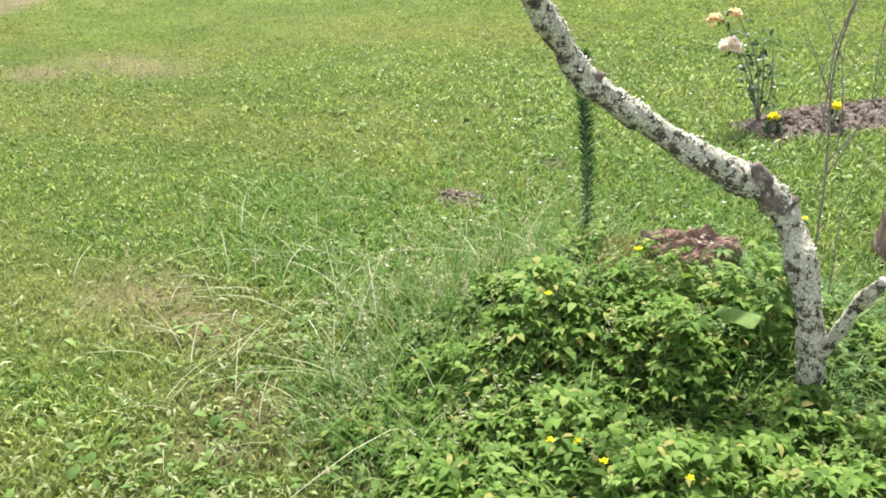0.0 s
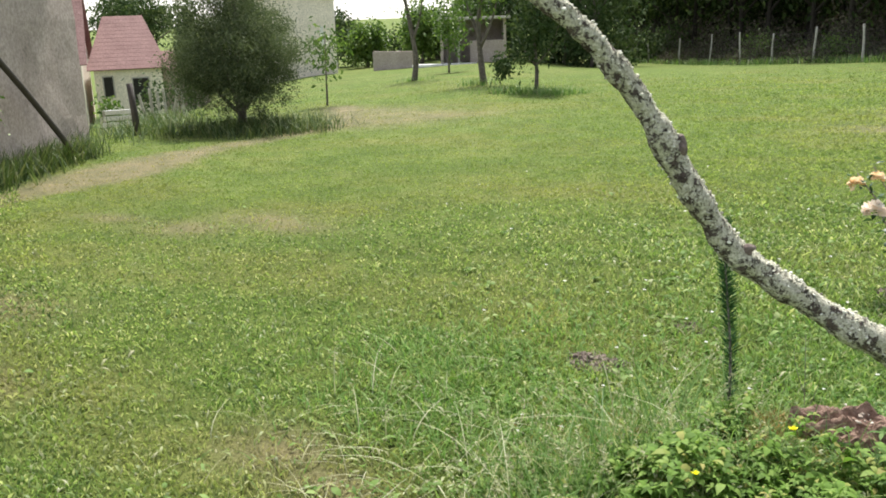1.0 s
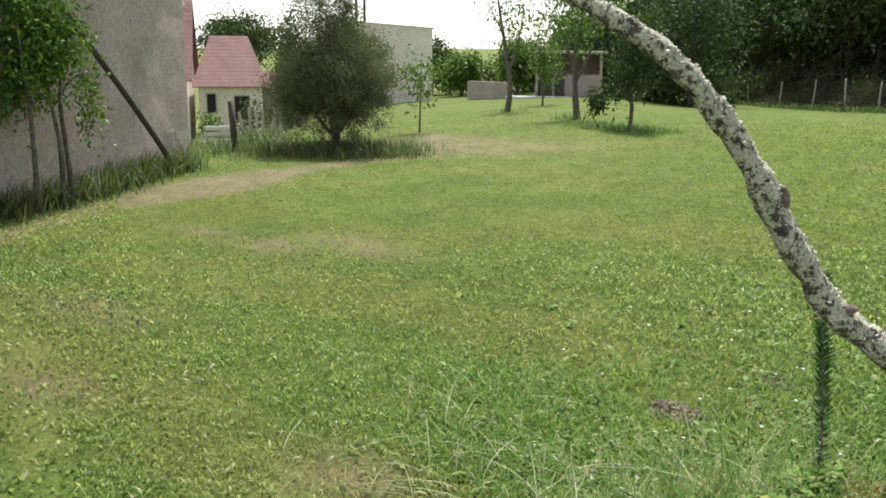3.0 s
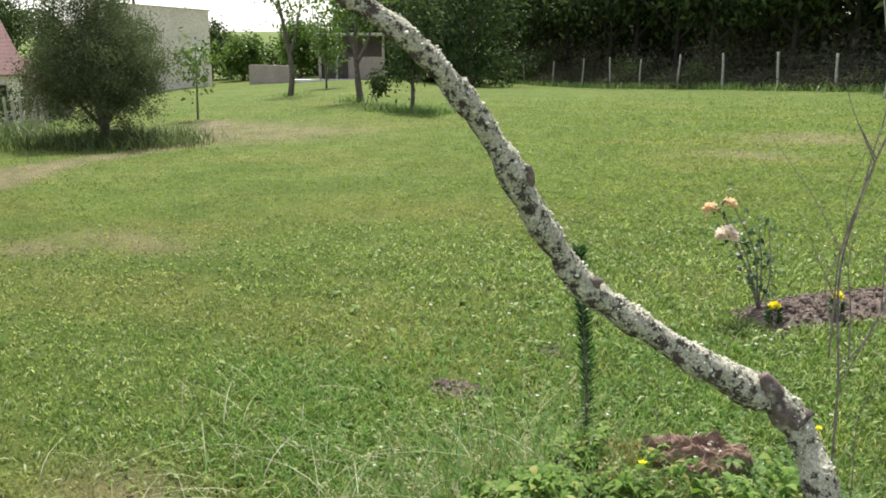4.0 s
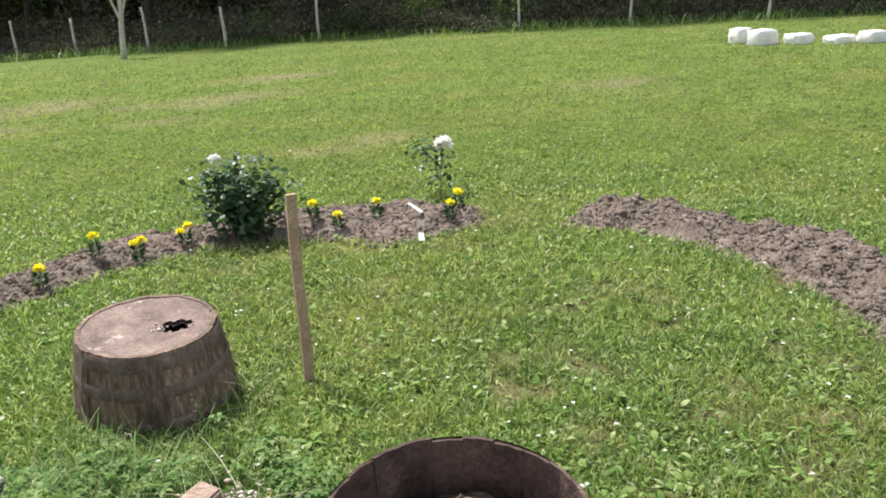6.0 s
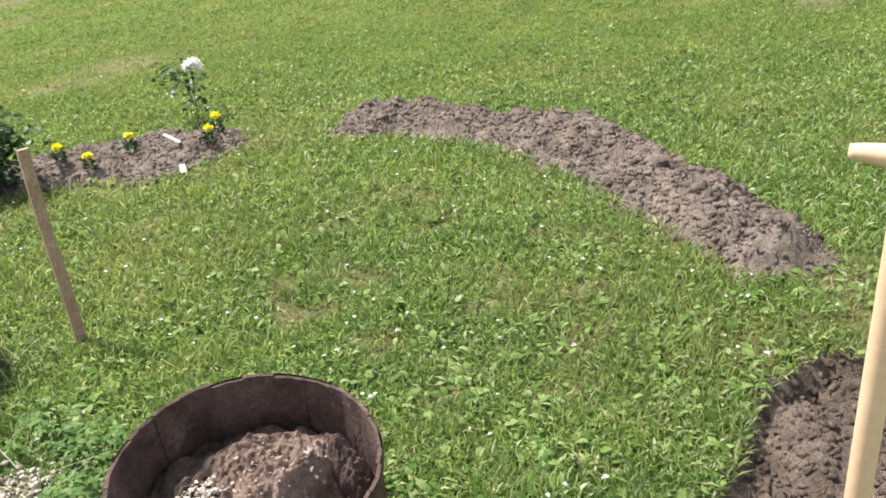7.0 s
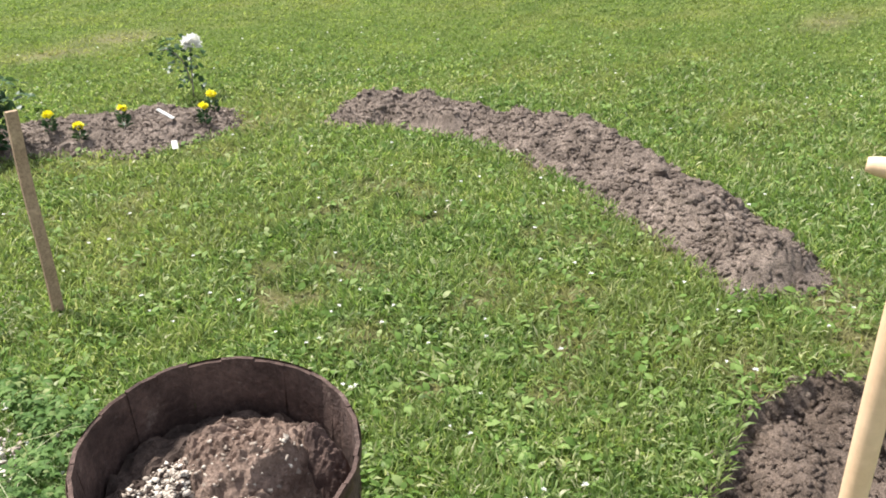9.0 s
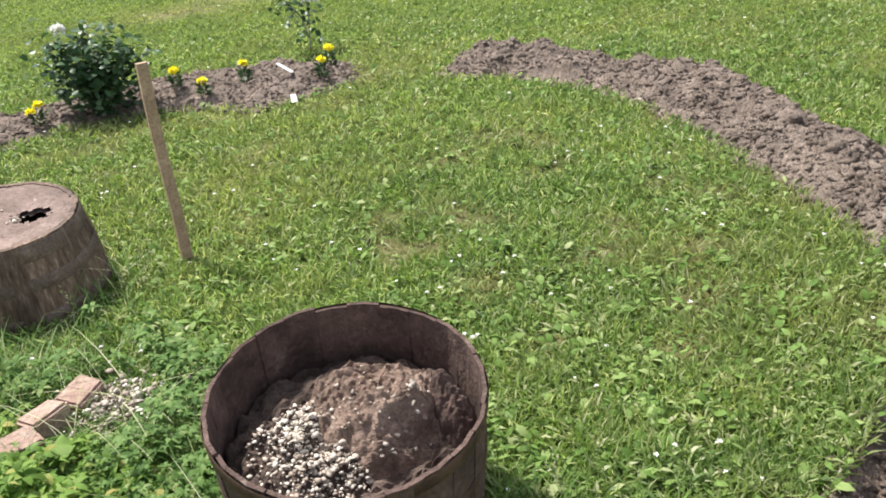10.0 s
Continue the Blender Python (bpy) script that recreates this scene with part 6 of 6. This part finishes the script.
def build_forest():
    """Trees in uneven rows behind the fence, their crowns closed over a dark underwood."""
    g = np.random.default_rng(77)
    p = np.array(POSTS[::-1], float)
    p = np.vstack([p[0] + [-6, 14], p, p[-1] + [9, -12], p[-1] + [16, -26]])
    seg = np.r_[0, np.cumsum(np.linalg.norm(np.diff(p, axis=0), axis=1))]
    k = 0
    for row, (off, gap) in enumerate(((3.2, 3.4), (6.5, 3.8), (10.5, 4.2), (15, 5))):
        for s in np.arange(0, seg[-1], gap):
            s = s + g.uniform(-0.8, 0.8)
            c = np.array([np.interp(s, seg, p[:, i]) for i in range(2)])
            d = np.array([np.interp(s + 0.5, seg, p[:, i]) for i in range(2)]) - c
            nrm = np.array([-d[1], d[0]]) / (np.linalg.norm(d) + 1e-9)
            c = c + nrm * (off + g.uniform(-0.8, 0.8))
            h = g.uniform(8, 12) if row else g.uniform(6.5, 9)
            r = g.uniform(2.2, 3.2)
            low = 0.22 if row else 0.34
            tree("forest_tree", float(c[0]), float(c[1]), [(0, 0, 0), (0.1 * g.normal(), 0, h * 0.3), (0.2 * g.normal(), 0.1, h * 0.8)], 0.16, [[(0, 0, h * 0.25), (r * 0.4, 0, h * 0.4), (r * 0.8, 0.2, h * 0.5)], [(0, 0, h * 0.3), (-r * 0.4, 0, h * 0.45), (-r * 0.8, 0.2, h * 0.55)]],
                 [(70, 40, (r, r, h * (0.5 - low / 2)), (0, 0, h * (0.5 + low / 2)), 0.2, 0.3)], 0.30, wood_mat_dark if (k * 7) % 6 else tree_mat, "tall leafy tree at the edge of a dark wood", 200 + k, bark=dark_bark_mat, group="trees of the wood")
            k += 1
    # underwood
    n = 0
    v_all = []
    for s in np.arange(0, seg[-1], 1.15):
        for off in (1.2, 2.0, 4.5, 8.0, 12.0, 16.0):
            c = np.array([np.interp(s + g.uniform(-0.5, 0.5), seg, p[:, i]) for i in range(2)])
            d = np.array([np.interp(s + 0.5, seg, p[:, i]) for i in range(2)]) - c
            nrm = np.array([-d[1], d[0]]) / (np.linalg.norm(d) + 1e-9)
            c = c + nrm * (off + g.uniform(-0.7, 0.9))
            hh = g.uniform(0.4, 0.8) if off < 1.5 else g.uniform(0.6, 1.6) if off < 3 else g.uniform(1.5, 2.6) if off < 10 else g.uniform(3.2, 4.6)
            v_all.append(crown_arrays(26, 44 if off < 3 else 20, (1.0, 1.0, hh * 0.55), (c[0], c[1], gz(*c) + hh * 0.45), 0.085 if off < 3 else 0.2 if off < 6 else 0.34, 0.25, 0.2, 900 + n))
            n += 1
    v, f = stack_leaves(v_all)
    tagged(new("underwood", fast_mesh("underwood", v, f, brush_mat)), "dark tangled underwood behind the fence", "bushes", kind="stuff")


build_forest()
for k, (fx, fy, r, h) in enumerate([(16.9, 20.6, 0.75, 0.75), (13.9, 23.4, 0.7, 0.6), (11.6, 25.3, 0.9, 0.85), (9.8, 26.6, 0.7, 0.5), (7.4, 27.8, 0.6, 0.55), (19.5, 18.6, 0.7, 0.6), (5.0, 28.9, 0.6, 0.45), (-2.2, 35.6, 0.8, 0.6), (-5.6, 39.8, 0.9, 0.8)]):
    sb = thing("fence_shrub", fx, fy, gz(fx, fy) - 0.05, "loose green shrub growing along the wire fence", "shrub", "shrubs along the fence")
    v, f = crown_arrays(26, 34, (r, r * 0.6, h), (0, 0, h * 0.85), 0.085, 0.32, 0.1, 640 + k)
    put("foliage", fast_mesh("foliage", v, f, light_tree_mat if k % 3 else tree_mat), sb)
    v, f = tube_arrays([(0, 0, -0.1), (0.03, 0, h * 0.5), (-0.02, 0, h)], [0.03, 0.02, 0.01], 6)
    put("stem", mesh_of("stem", v, f, dark_bark_mat, True), sb)



def build_hedge():
    pts = spline([(-36, 40, 0), (-30, 43.5, 0), (-25, 46.5, 0), (-20.5, 47, 0), (-15, 47.5, 0), (-11.5, 52, 0)], 26)
    pieces = [crown_arrays(16, 30, (1.2, 1.2, 1.15 + 0.4 * math.sin(k * 2.1)), (p[0], p[1], gz(p[0], p[1]) + 0.9), 0.2, 0.25, 0.2, 700 + k) for k, p in enumerate(pts)]
    v, f = stack_leaves(pieces)
    tagged(new("hedge", fast_mesh("hedge", v, f, tree_mat)), "dark leafy hedge closing the far gardens", "hedge", kind="stuff")


build_hedge()

# rough grass along the fence, the barn and under the trees
tall_grass("rough_grass", [tuple(np.array(a) * (1 - t) + np.array(b) * t) for a, b in zip(POSTS[:-1], POSTS[1:]) for t in np.linspace(0, 1, 6)], 5000, 0.42, "uncut grass along the foot of the fence", 46, 0.0, 0.45, 0.026)
tall_grass("rough_grass", [(-8.45 - 1.75 * t - 0.45 * k, 4.35 + 3.9 * t + 0.1 * k) for t in np.linspace(0, 1, 24) for k in (0, 0.5, 1)], 9000, 0.46, "tall dark grass and weeds at the foot of the barn wall", 47, 0.0, 0.2, 0.014, material=rough_tall_mat)
tall_grass("rough_grass", [(-10.1 + 0.9 * math.cos(a) * k + 0.3, 11.5 + 0.7 * math.sin(a) * k) for a in np.linspace(0, 6.28, 14) for k in (0.4, 1.0, 1.4)], 2600, 0.36, "tall grass in the shade under the round tree", 48, 0.0, 0.25, 0.014, material=rough_tall_mat)
tall_grass("rough_grass", [(-7.0 + 0.6 * math.cos(a), 17.3 + 0.4 * math.sin(a)) for a in np.linspace(0, 6.28, 10)] + [(-9.3, 19.6), (-9.5, 19.7), (-13.3, 23.5)], 1100, 0.26, "longer grass round the small trees", 49, 0.0, 0.25, 0.018)
tall_grass("rough_grass", [(-11.0 - 4 * t, 10.2 + 4.5 * t) for t in np.linspace(0, 1, 12)], 1600, 0.4, "tall weeds beside the garden gate", 50, 0.0, 0.5, 0.016, material=rough_tall_mat)

# ---- buildings ----


def build_barn():
    c, u = Vector((-10.5, 8.75, 0)), Vector((0.43, -0.903, 0)).normalized()
    w = Vector((-u.y, u.x, 0)) * -1
    if w.x > 0:
        w = -w
    b = thing("barn", c.x, c.y, -0.35, "old barn with a stained grey rendered wall", "barn")
    bm = bmesh.new()
    L, D, H = 9.5, 6.0, 4.15
    n = 40
    # the front wall with an uneven face
    grid = [[bm.verts.new(u * (L * i / n) + w * (-0.015 * noise.noise(Vector((i * 0.5, k * 0.7, 0))) - 0.02 * k / 16) + Vector((0, 0, H * k / 16))) for k in range(17)] for i in range(n + 1)]
    back = [[bm.verts.new(u * (L * i / n) + w * 0.5 + Vector((0, 0, H * k / 16))) for k in range(17)] for i in (0, n)]
    for i in range(n):
        for k in range(16):
            bm.faces.new((grid[i][k], grid[i + 1][k], grid[i + 1][k + 1], grid[i][k + 1]))
    for k in range(16):
        bm.faces.new((grid[0][k], grid[0][k + 1], back[0][k + 1], back[0][k]))
        bm.faces.new((grid[n][k], back[1][k], back[1][k + 1], grid[n][k + 1]))
    part("front_wall", bm, render_mat, b)
    bm = bmesh.new()
    for a0, a1 in ((w * 0.5, w * D), (u * L + w * 0.5, u * L + w * D)):
        d = a1 - a0
        m = Matrix.Translation(a0) @ Matrix.Rotation(math.atan2(d.y, d.x), 4, "Z")
        box(bm, (0, -0.2, 0), (d.length, 0.2, H), m)
    d = u * L
    box(bm, (0, -0.2, 0), (L, 0.2, H), Matrix.Translation(w * D) @ Matrix.Rotation(math.atan2(d.y, d.x), 4, "Z"))
    part("side_wall", bm, render_mat, b)
    bm = bmesh.new()
    q = [bm.verts.new(p) for p in (u * -0.35 + w * -0.3 + Vector((0, 0, H)), u * (L + 0.35) + w * -0.3 + Vector((0, 0, H)), u * (L + 0.35) + w * D / 2 + Vector((0, 0, H + 2)), u * -0.35 + w * D / 2 + Vector((0, 0, H + 2)), u * (L + 0.35) + w * (D + 0.3) + Vector((0, 0, H)), u * -0.35 + w * (D + 0.3) + Vector((0, 0, H)))]
    bm.faces.new(q[:4])
    bm.faces.new((q[3], q[2], q[4], q[5]))
    bmesh.ops.solidify(bm, geom=bm.faces[:], thickness=0.12)
    part("roof", bm, tile_mat, b, "tiled roof")
    # a long dark pole leaning on the wall
    pl = thing("leaning_pole", -9.76, 7.76, 0.0, "long dark bent pole leaning against the barn wall", "pole")
    o = Vector(pl.location)
    pts = [(-9.72, 7.78, 0.05), (-9.62, 7.45, 0.42), (-9.42, 6.92, 0.95), (-9.22, 6.35, 1.50), (-9.05, 5.77, 2.10), (-8.95, 5.3, 2.75)]
    v, f = tube_arrays([Vector(p) - o for p in spline(pts, 24)], [0.038] * 24, 8)
    put("pole_body", mesh_of("pole_body", v, f, pole_mat, True), pl)


build_barn()


def build_vine():
    b = thing("climbing_vine", -8.62, 5.36, gz(-8.62, 5.36), "leafy green vine shrub before the barn wall", "shrub")
    o = Vector(b.location)
    for pts in ([(-8.62, 5.36, -0.05), (-8.60, 5.38, 0.5), (-8.66, 5.36, 1.0), (-8.55, 5.2, 1.7)], [(-8.70, 5.55, -0.05), (-8.72, 5.52, 0.6), (-8.64, 5.45, 1.1), (-8.72, 5.6, 1.6)], [(-8.40, 4.95, -0.05), (-8.42, 4.96, 0.9), (-8.4, 4.9, 1.8)], [(-8.66, 5.36, 1.0), (-8.70, 5.7, 1.3), (-8.72, 5.95, 1.15)]):
        line = spline(pts, 12)
        v, f = tube_arrays([Vector(p) - o for p in line], np.linspace(0.032, 0.012, 12), 7, 0.3, 2)
        put("stem", mesh_of("stem", v, f, bark_mat, True), b)
    v, f = stack_leaves([crown_arrays(70, 60, (0.30, 0.50, 0.55), (0.05, -0.05, 1.75), 0.06, 0.25, 0.2, 301), crown_arrays(26, 46, (0.25, 0.35, 0.4), (0.08, -0.45, 1.3), 0.06, 0.3, 0.2, 304), crown_arrays(12, 40, (0.14, 0.22, 0.42), (-0.05, 0.42, 1.12), 0.055, 0.3, 0.2, 302), crown_arrays(18, 40, (0.3, 0.4, 0.4), (0.1, -0.5, 2.3), 0.06, 0.3, 0.2, 303)])
    put("foliage", fast_mesh("foliage", v, f, vine_mat), b)


build_vine()


def gable_block(b, u, w, at, L, D, z0, z1, ridge, wall, roof, over=0.25, hip=0.0):
    """Four walls and a pitched roof with its ridge along u; rows of tiles on the slope."""
    bm = bmesh.new()
    a = [at, at + u * L, at + u * L + w * D, at + w * D]
    v0 = [bm.verts.new(p + Vector((0, 0, z0))) for p in a]
    v1 = [bm.verts.new(p + Vector((0, 0, z1))) for p in a]
    for i in range(4):
        bm.faces.new((v0[i], v0[(i + 1) % 4], v1[(i + 1) % 4], v1[i]))
    g1, g2 = bm.verts.new(at + w * D / 2 + Vector((0, 0, ridge))), bm.verts.new(at + u * L + w * D / 2 + Vector((0, 0, ridge)))
    if not hip:
        bm.faces.new((v1[3], v1[0], g1))
        bm.faces.new((v1[1], v1[2], g2))
    part("wall", bm, wall, b)
    rows = 14
    drop = over * (ridge - z1) / (D / 2)
    line = []
    for i in range(rows):
        for t, up in ((i / rows, 0.037), ((i + 1) / rows, 0.03)):
            line.append((-over + (D / 2 + over) * t, z1 - drop + (ridge - z1 + drop) * t + up))
    line = [(-over, z1 - drop)] + line + [(D - p, q) for p, q in reversed(line)] + [(D + over, z1 - drop)]
    back = [hip * max(0.0, q - z1) / (ridge - z1) for p, q in line]
    v = [at + u * (h - over) + w * p + Vector((0, 0, q)) for (p, q), h in zip(line, back)] + [at + u * (L + over - h) + w * p + Vector((0, 0, q)) for (p, q), h in zip(line, back)]
    k = len(line)
    f = [(i, k + i, k + i + 1, i + 1) for i in range(k - 1)]
    if hip:
        f += [tuple(range(k)), tuple(range(2 * k - 1, k - 1, -1))]
    put("roof", mesh_of("roof", v, f, roof), b, "brownish-red tiled roof")


def build_house():
    u, w = Vector((0.70, 0.714, 0)), Vector((-0.714, 0.70, 0))
    p = Vector((-30.0, 26.6, 0))
    b = thing("house", p.x, p.y, -2.4, "pale rendered house with brownish-red tiled roofs", "house")
    gable_block(b, u, w, Vector((0, 0, 0)), 2.7, 6.0, -0.2, 2.45, 4.45, white_wall_mat, tile_mat, hip=0.75)
    gable_block(b, u, w, u * -4.6 + w * -1.0, 4.2, 7.0, -0.2, 2.8, 6.0, white_wall_mat, tile_mat)
    gable_block(b, u, w, u * 2.2 + w * 0.4, 2.4, 3.0, -0.2, 2.2, 2.9, pink_wall_mat, tile_mat, 0.1)
    bm = bmesh.new()
    box(bm, (-0.3, -0.3, 4.6), (0.3, 0.3, 6.4), Matrix.Translation(u * -0.9 + w * 2.2), 0.02)
    box(bm, (-0.36, -0.36, 6.25), (0.36, 0.36, 6.4), Matrix.Translation(u * -0.9 + w * 2.2), 0.02)
    part("chimney", bm, white_wall_mat, b, "rendered chimney")
    for k, (a, h0, h1, wd) in enumerate(((0.35, 1.2, 2.0, 0.35), (1.5, 0.9, 1.9, 0.6))):
        win = None
        bm = bmesh.new()
        m = Matrix.Translation(u * a + w * -0.03) @ Matrix.Rotation(math.atan2(u.y, u.x), 4, "Z")
        box(bm, (-0.05, -0.03, h0 - 0.05), (wd + 0.05, 0.02, h1 + 0.05), m, 0.01)
        win = part("window", bm, grey_wood_mat, b)
        bm = bmesh.new()
        box(bm, (0, -0.04, h0), (wd, -0.025, h1), m)
        part("pane", bm, dark_mat, win)


build_house()


def build_outbuilding():
    u, w = Vector((0.815, 0.58, 0)), Vector((-0.58, 0.815, 0))
    p = Vector((-25.1, 37.4, 0))
    b = thing("tall_outbuilding", p.x, p.y, -1.0, "pale rendered flat-roofed outbuilding", "building")
    bm = bmesh.new()
    m = Matrix.Rotation(math.atan2(u.y, u.x), 4, "Z")
    L, D = 5.2, 4.5
    v = [bm.verts.new(m @ Vector(q)) for q in ((-L, 0, -0.3), (0, 0, -0.3), (0, D, -0.3), (-L, D, -0.3), (-L, 0, 3.95), (0, 0, 3.55), (0, D, 3.55), (-L, D, 3.95))]
    for q in ((0, 1, 5, 4), (1, 2, 6, 5), (2, 3, 7, 6), (3, 0, 4, 7), (4, 5, 6, 7)):
        bm.faces.new([v[i] for i in q])
    part("wall", bm, white_wall_mat, b)
    bm = bmesh.new()
    v = [bm.verts.new(m @ Vector(q)) for q in ((-L - 0.15, -0.15, 3.97), (0.15, -0.15, 3.56), (0.15, D + 0.15, 3.56), (-L - 0.15, D + 0.15, 3.97))]
    bm.faces.new(v)
    bmesh.ops.solidify(bm, geom=bm.faces[:], thickness=-0.1)
    part("roof", bm, grey_wood_mat, b, "thin flat roof")
    for a in (-3.75, -3.35):
        v, f = tube_arrays([m @ Vector((a, 0.5, 3.6)), m @ Vector((a, 0.5, 6.5))], [0.07, 0.07], 8)
        put("flue", mesh_of("flue", v, f, pole_mat), b, "dark upright pipe")
    bm = bmesh.new()
    box(bm, (-0.75, -0.04, 0.9), (-0.6, 0.02, 2.3), m)
    part("downpipe", bm, white_bag_mat, b)


build_outbuilding()


def build_shed():
    u = Vector((0.91, 0.415, 0))
    b = thing("open_shed", -18.4, 35.5, -0.55, "low open-fronted grey shed with a dark inside", "shed")
    m = Matrix.Rotation(math.atan2(u.y, u.x), 4, "Z")
    bm = bmesh.new()
    box(bm, (0, 2.4, 0), (2.9, 2.5, 1.95), m)
    box(bm, (0, 0, 0), (0.12, 2.4, 1.95), m)
    box(bm, (2.78, 0, 0), (2.9, 2.4, 1.95), m)
    box(bm, (1.3, 0, 0), (2.78, 0.1, 1.05), m)
    part("wall", bm, render_mat, b)
    bm = bmesh.new()
    box(bm, (-0.15, -0.35, 1.95), (3.1, 2.7, 2.06), m, 0.02)
    part("roof", bm, grey_wood_mat, b, "flat grey roof")
    bm = bmesh.new()
    box(bm, (0.75, -0.05, 0), (0.85, 0.05, 1.95), m)
    part("prop", bm, grey_wood_mat, b)
    bm = bmesh.new()
    box(bm, (-1.2, -1.2, 0), (1.6, -0.7, 0.14), m, 0.03)
    part("step", bm, white_bag_mat, b, "pale concrete step")


build_shed()


def build_low_wall():
    b = thing("garden_wall", -23.6, 36.2, -0.9, "low grey wall between the outbuilding and the shed", "wall")
    bm = bmesh.new()
    box(bm, (1.4, 0, -0.3), (3.7, 0.2, 1.0), pose(0, 0, 0, 0, 0, -8), 0.02)
    part("wall_body", bm, render_mat, b)


build_low_wall()


def build_garden_fence():
    b = thing("picket_fence", -13.85, 13.21, gz(-13.85, 13.21), "grey weathered picket fence of a small garden", "fence")
    o = Vector(b.location)
    g = np.random.default_rng(3)
    a, c = Vector((-13.85, 13.21, 0)), Vector((-14.15, 14.31, 0))
    for t in np.linspace(0, 1.4, 7):
        p = a.lerp(c, t)
        z = gz(p.x, p.y)
        bm = bmesh.new()
        box(bm, (-0.03, -0.015, 0), (0.03, 0.015, 0.6 + 0.12 * g.random()), Matrix.Translation(p - o + Vector((0, 0, z))) @ Matrix.Rotation(0.1 * g.normal(), 4, "Y"), 0.005)
        part("picket", bm, grey_wood_mat, b)
    post = thing("gate_post", -11.48, 10.62, gz(-11.48, 10.62), "dark leaning wooden gate post", "post")
    v, f = tube_arrays([(0, 0, -0.1), (-0.03, 0, 0.4), (-0.07, 0, 0.85)], [0.06, 0.055, 0.05], 9, 0.2, 4)
    put("post_body", mesh_of("post_body", v, f, pole_mat, True), post)
    bench = thing("slatted_bench", -13.13, 11.78, gz(-13.13, 11.78), "low white-grey slatted bench", "bench")
    for k in range(3):
        bm = bmesh.new()
        box(bm, (-0.28, -0.03, 0.06 + 0.11 * k), (0.28, 0.03, 0.14 + 0.11 * k), pose(0, 0.04 * k, 0, 0, 0, 45), 0.008)
        part("slat", bm, white_bag_mat, bench)
    for s in (-1, 1):
        bm = bmesh.new()
        box(bm, (0.24 * s - 0.025, 0.03, -0.05), (0.24 * s + 0.025, 0.08, 0.36), pose(0, 0, 0, 0, 0, 45), 0.005)
        part("leg", bm, grey_wood_mat, bench)
    for k, (x, y, r, h, mt) in enumerate(((-14.31, 12.73, 0.30, 0.36, light_tree_mat), (-14.6, 14.3, 0.5, 0.5, tree_mat), (-16.5, 16.5, 0.7, 0.6, tree_mat))):
        sb = thing("garden_shrub", x, y, gz(x, y), "leafy shrub in the small garden", "shrub", "garden shrubs")
        v, f = crown_arrays(16, 22, (r, r, h), (0, 0, h * 0.9), 0.09, 0.25, 0.2, 400 + k)
        put("foliage", fast_mesh("foliage", v, f, mt), sb)


build_garden_fence()


def build_bags():
    for k, (x, y, s) in enumerate(((12.5, 12.75, (0.17, 0.15, 0.29)), (12.35, 12.05, (0.23, 0.16, 0.29)), (12.85, 11.7, (0.24, 0.15, 0.20)), (13.3, 11.2, (0.25, 0.18, 0.16)), (13.6, 10.8, (0.2, 0.16, 0.22)))):
        b = thing("white_sack", x, y, gz(x, y) - 0.02, "bulging white plastic sack on the grass", "sack", "white sacks")
        bm = bmesh.new()
        bmesh.ops.create_cube(bm, size=2)
        bmesh.ops.subdivide_edges(bm, edges=bm.edges[:], cuts=5, use_grid_fill=True)
        for w in bm.verts:
            q = w.co.copy()
            rnd = q.normalized() * 1.25
            q = q.lerp(rnd, 0.35)
            w.co = Vector((q.x * s[0], q.y * s[1], max(0, (q.z + 1) * s[2] / 2))) + Vector(noise.noise_vector(q * 2.5 + Vector((k * 3, 0, 0)))) * 0.025
        part("sack_body", bm, white_bag_mat, b, smooth=True)


build_bags()
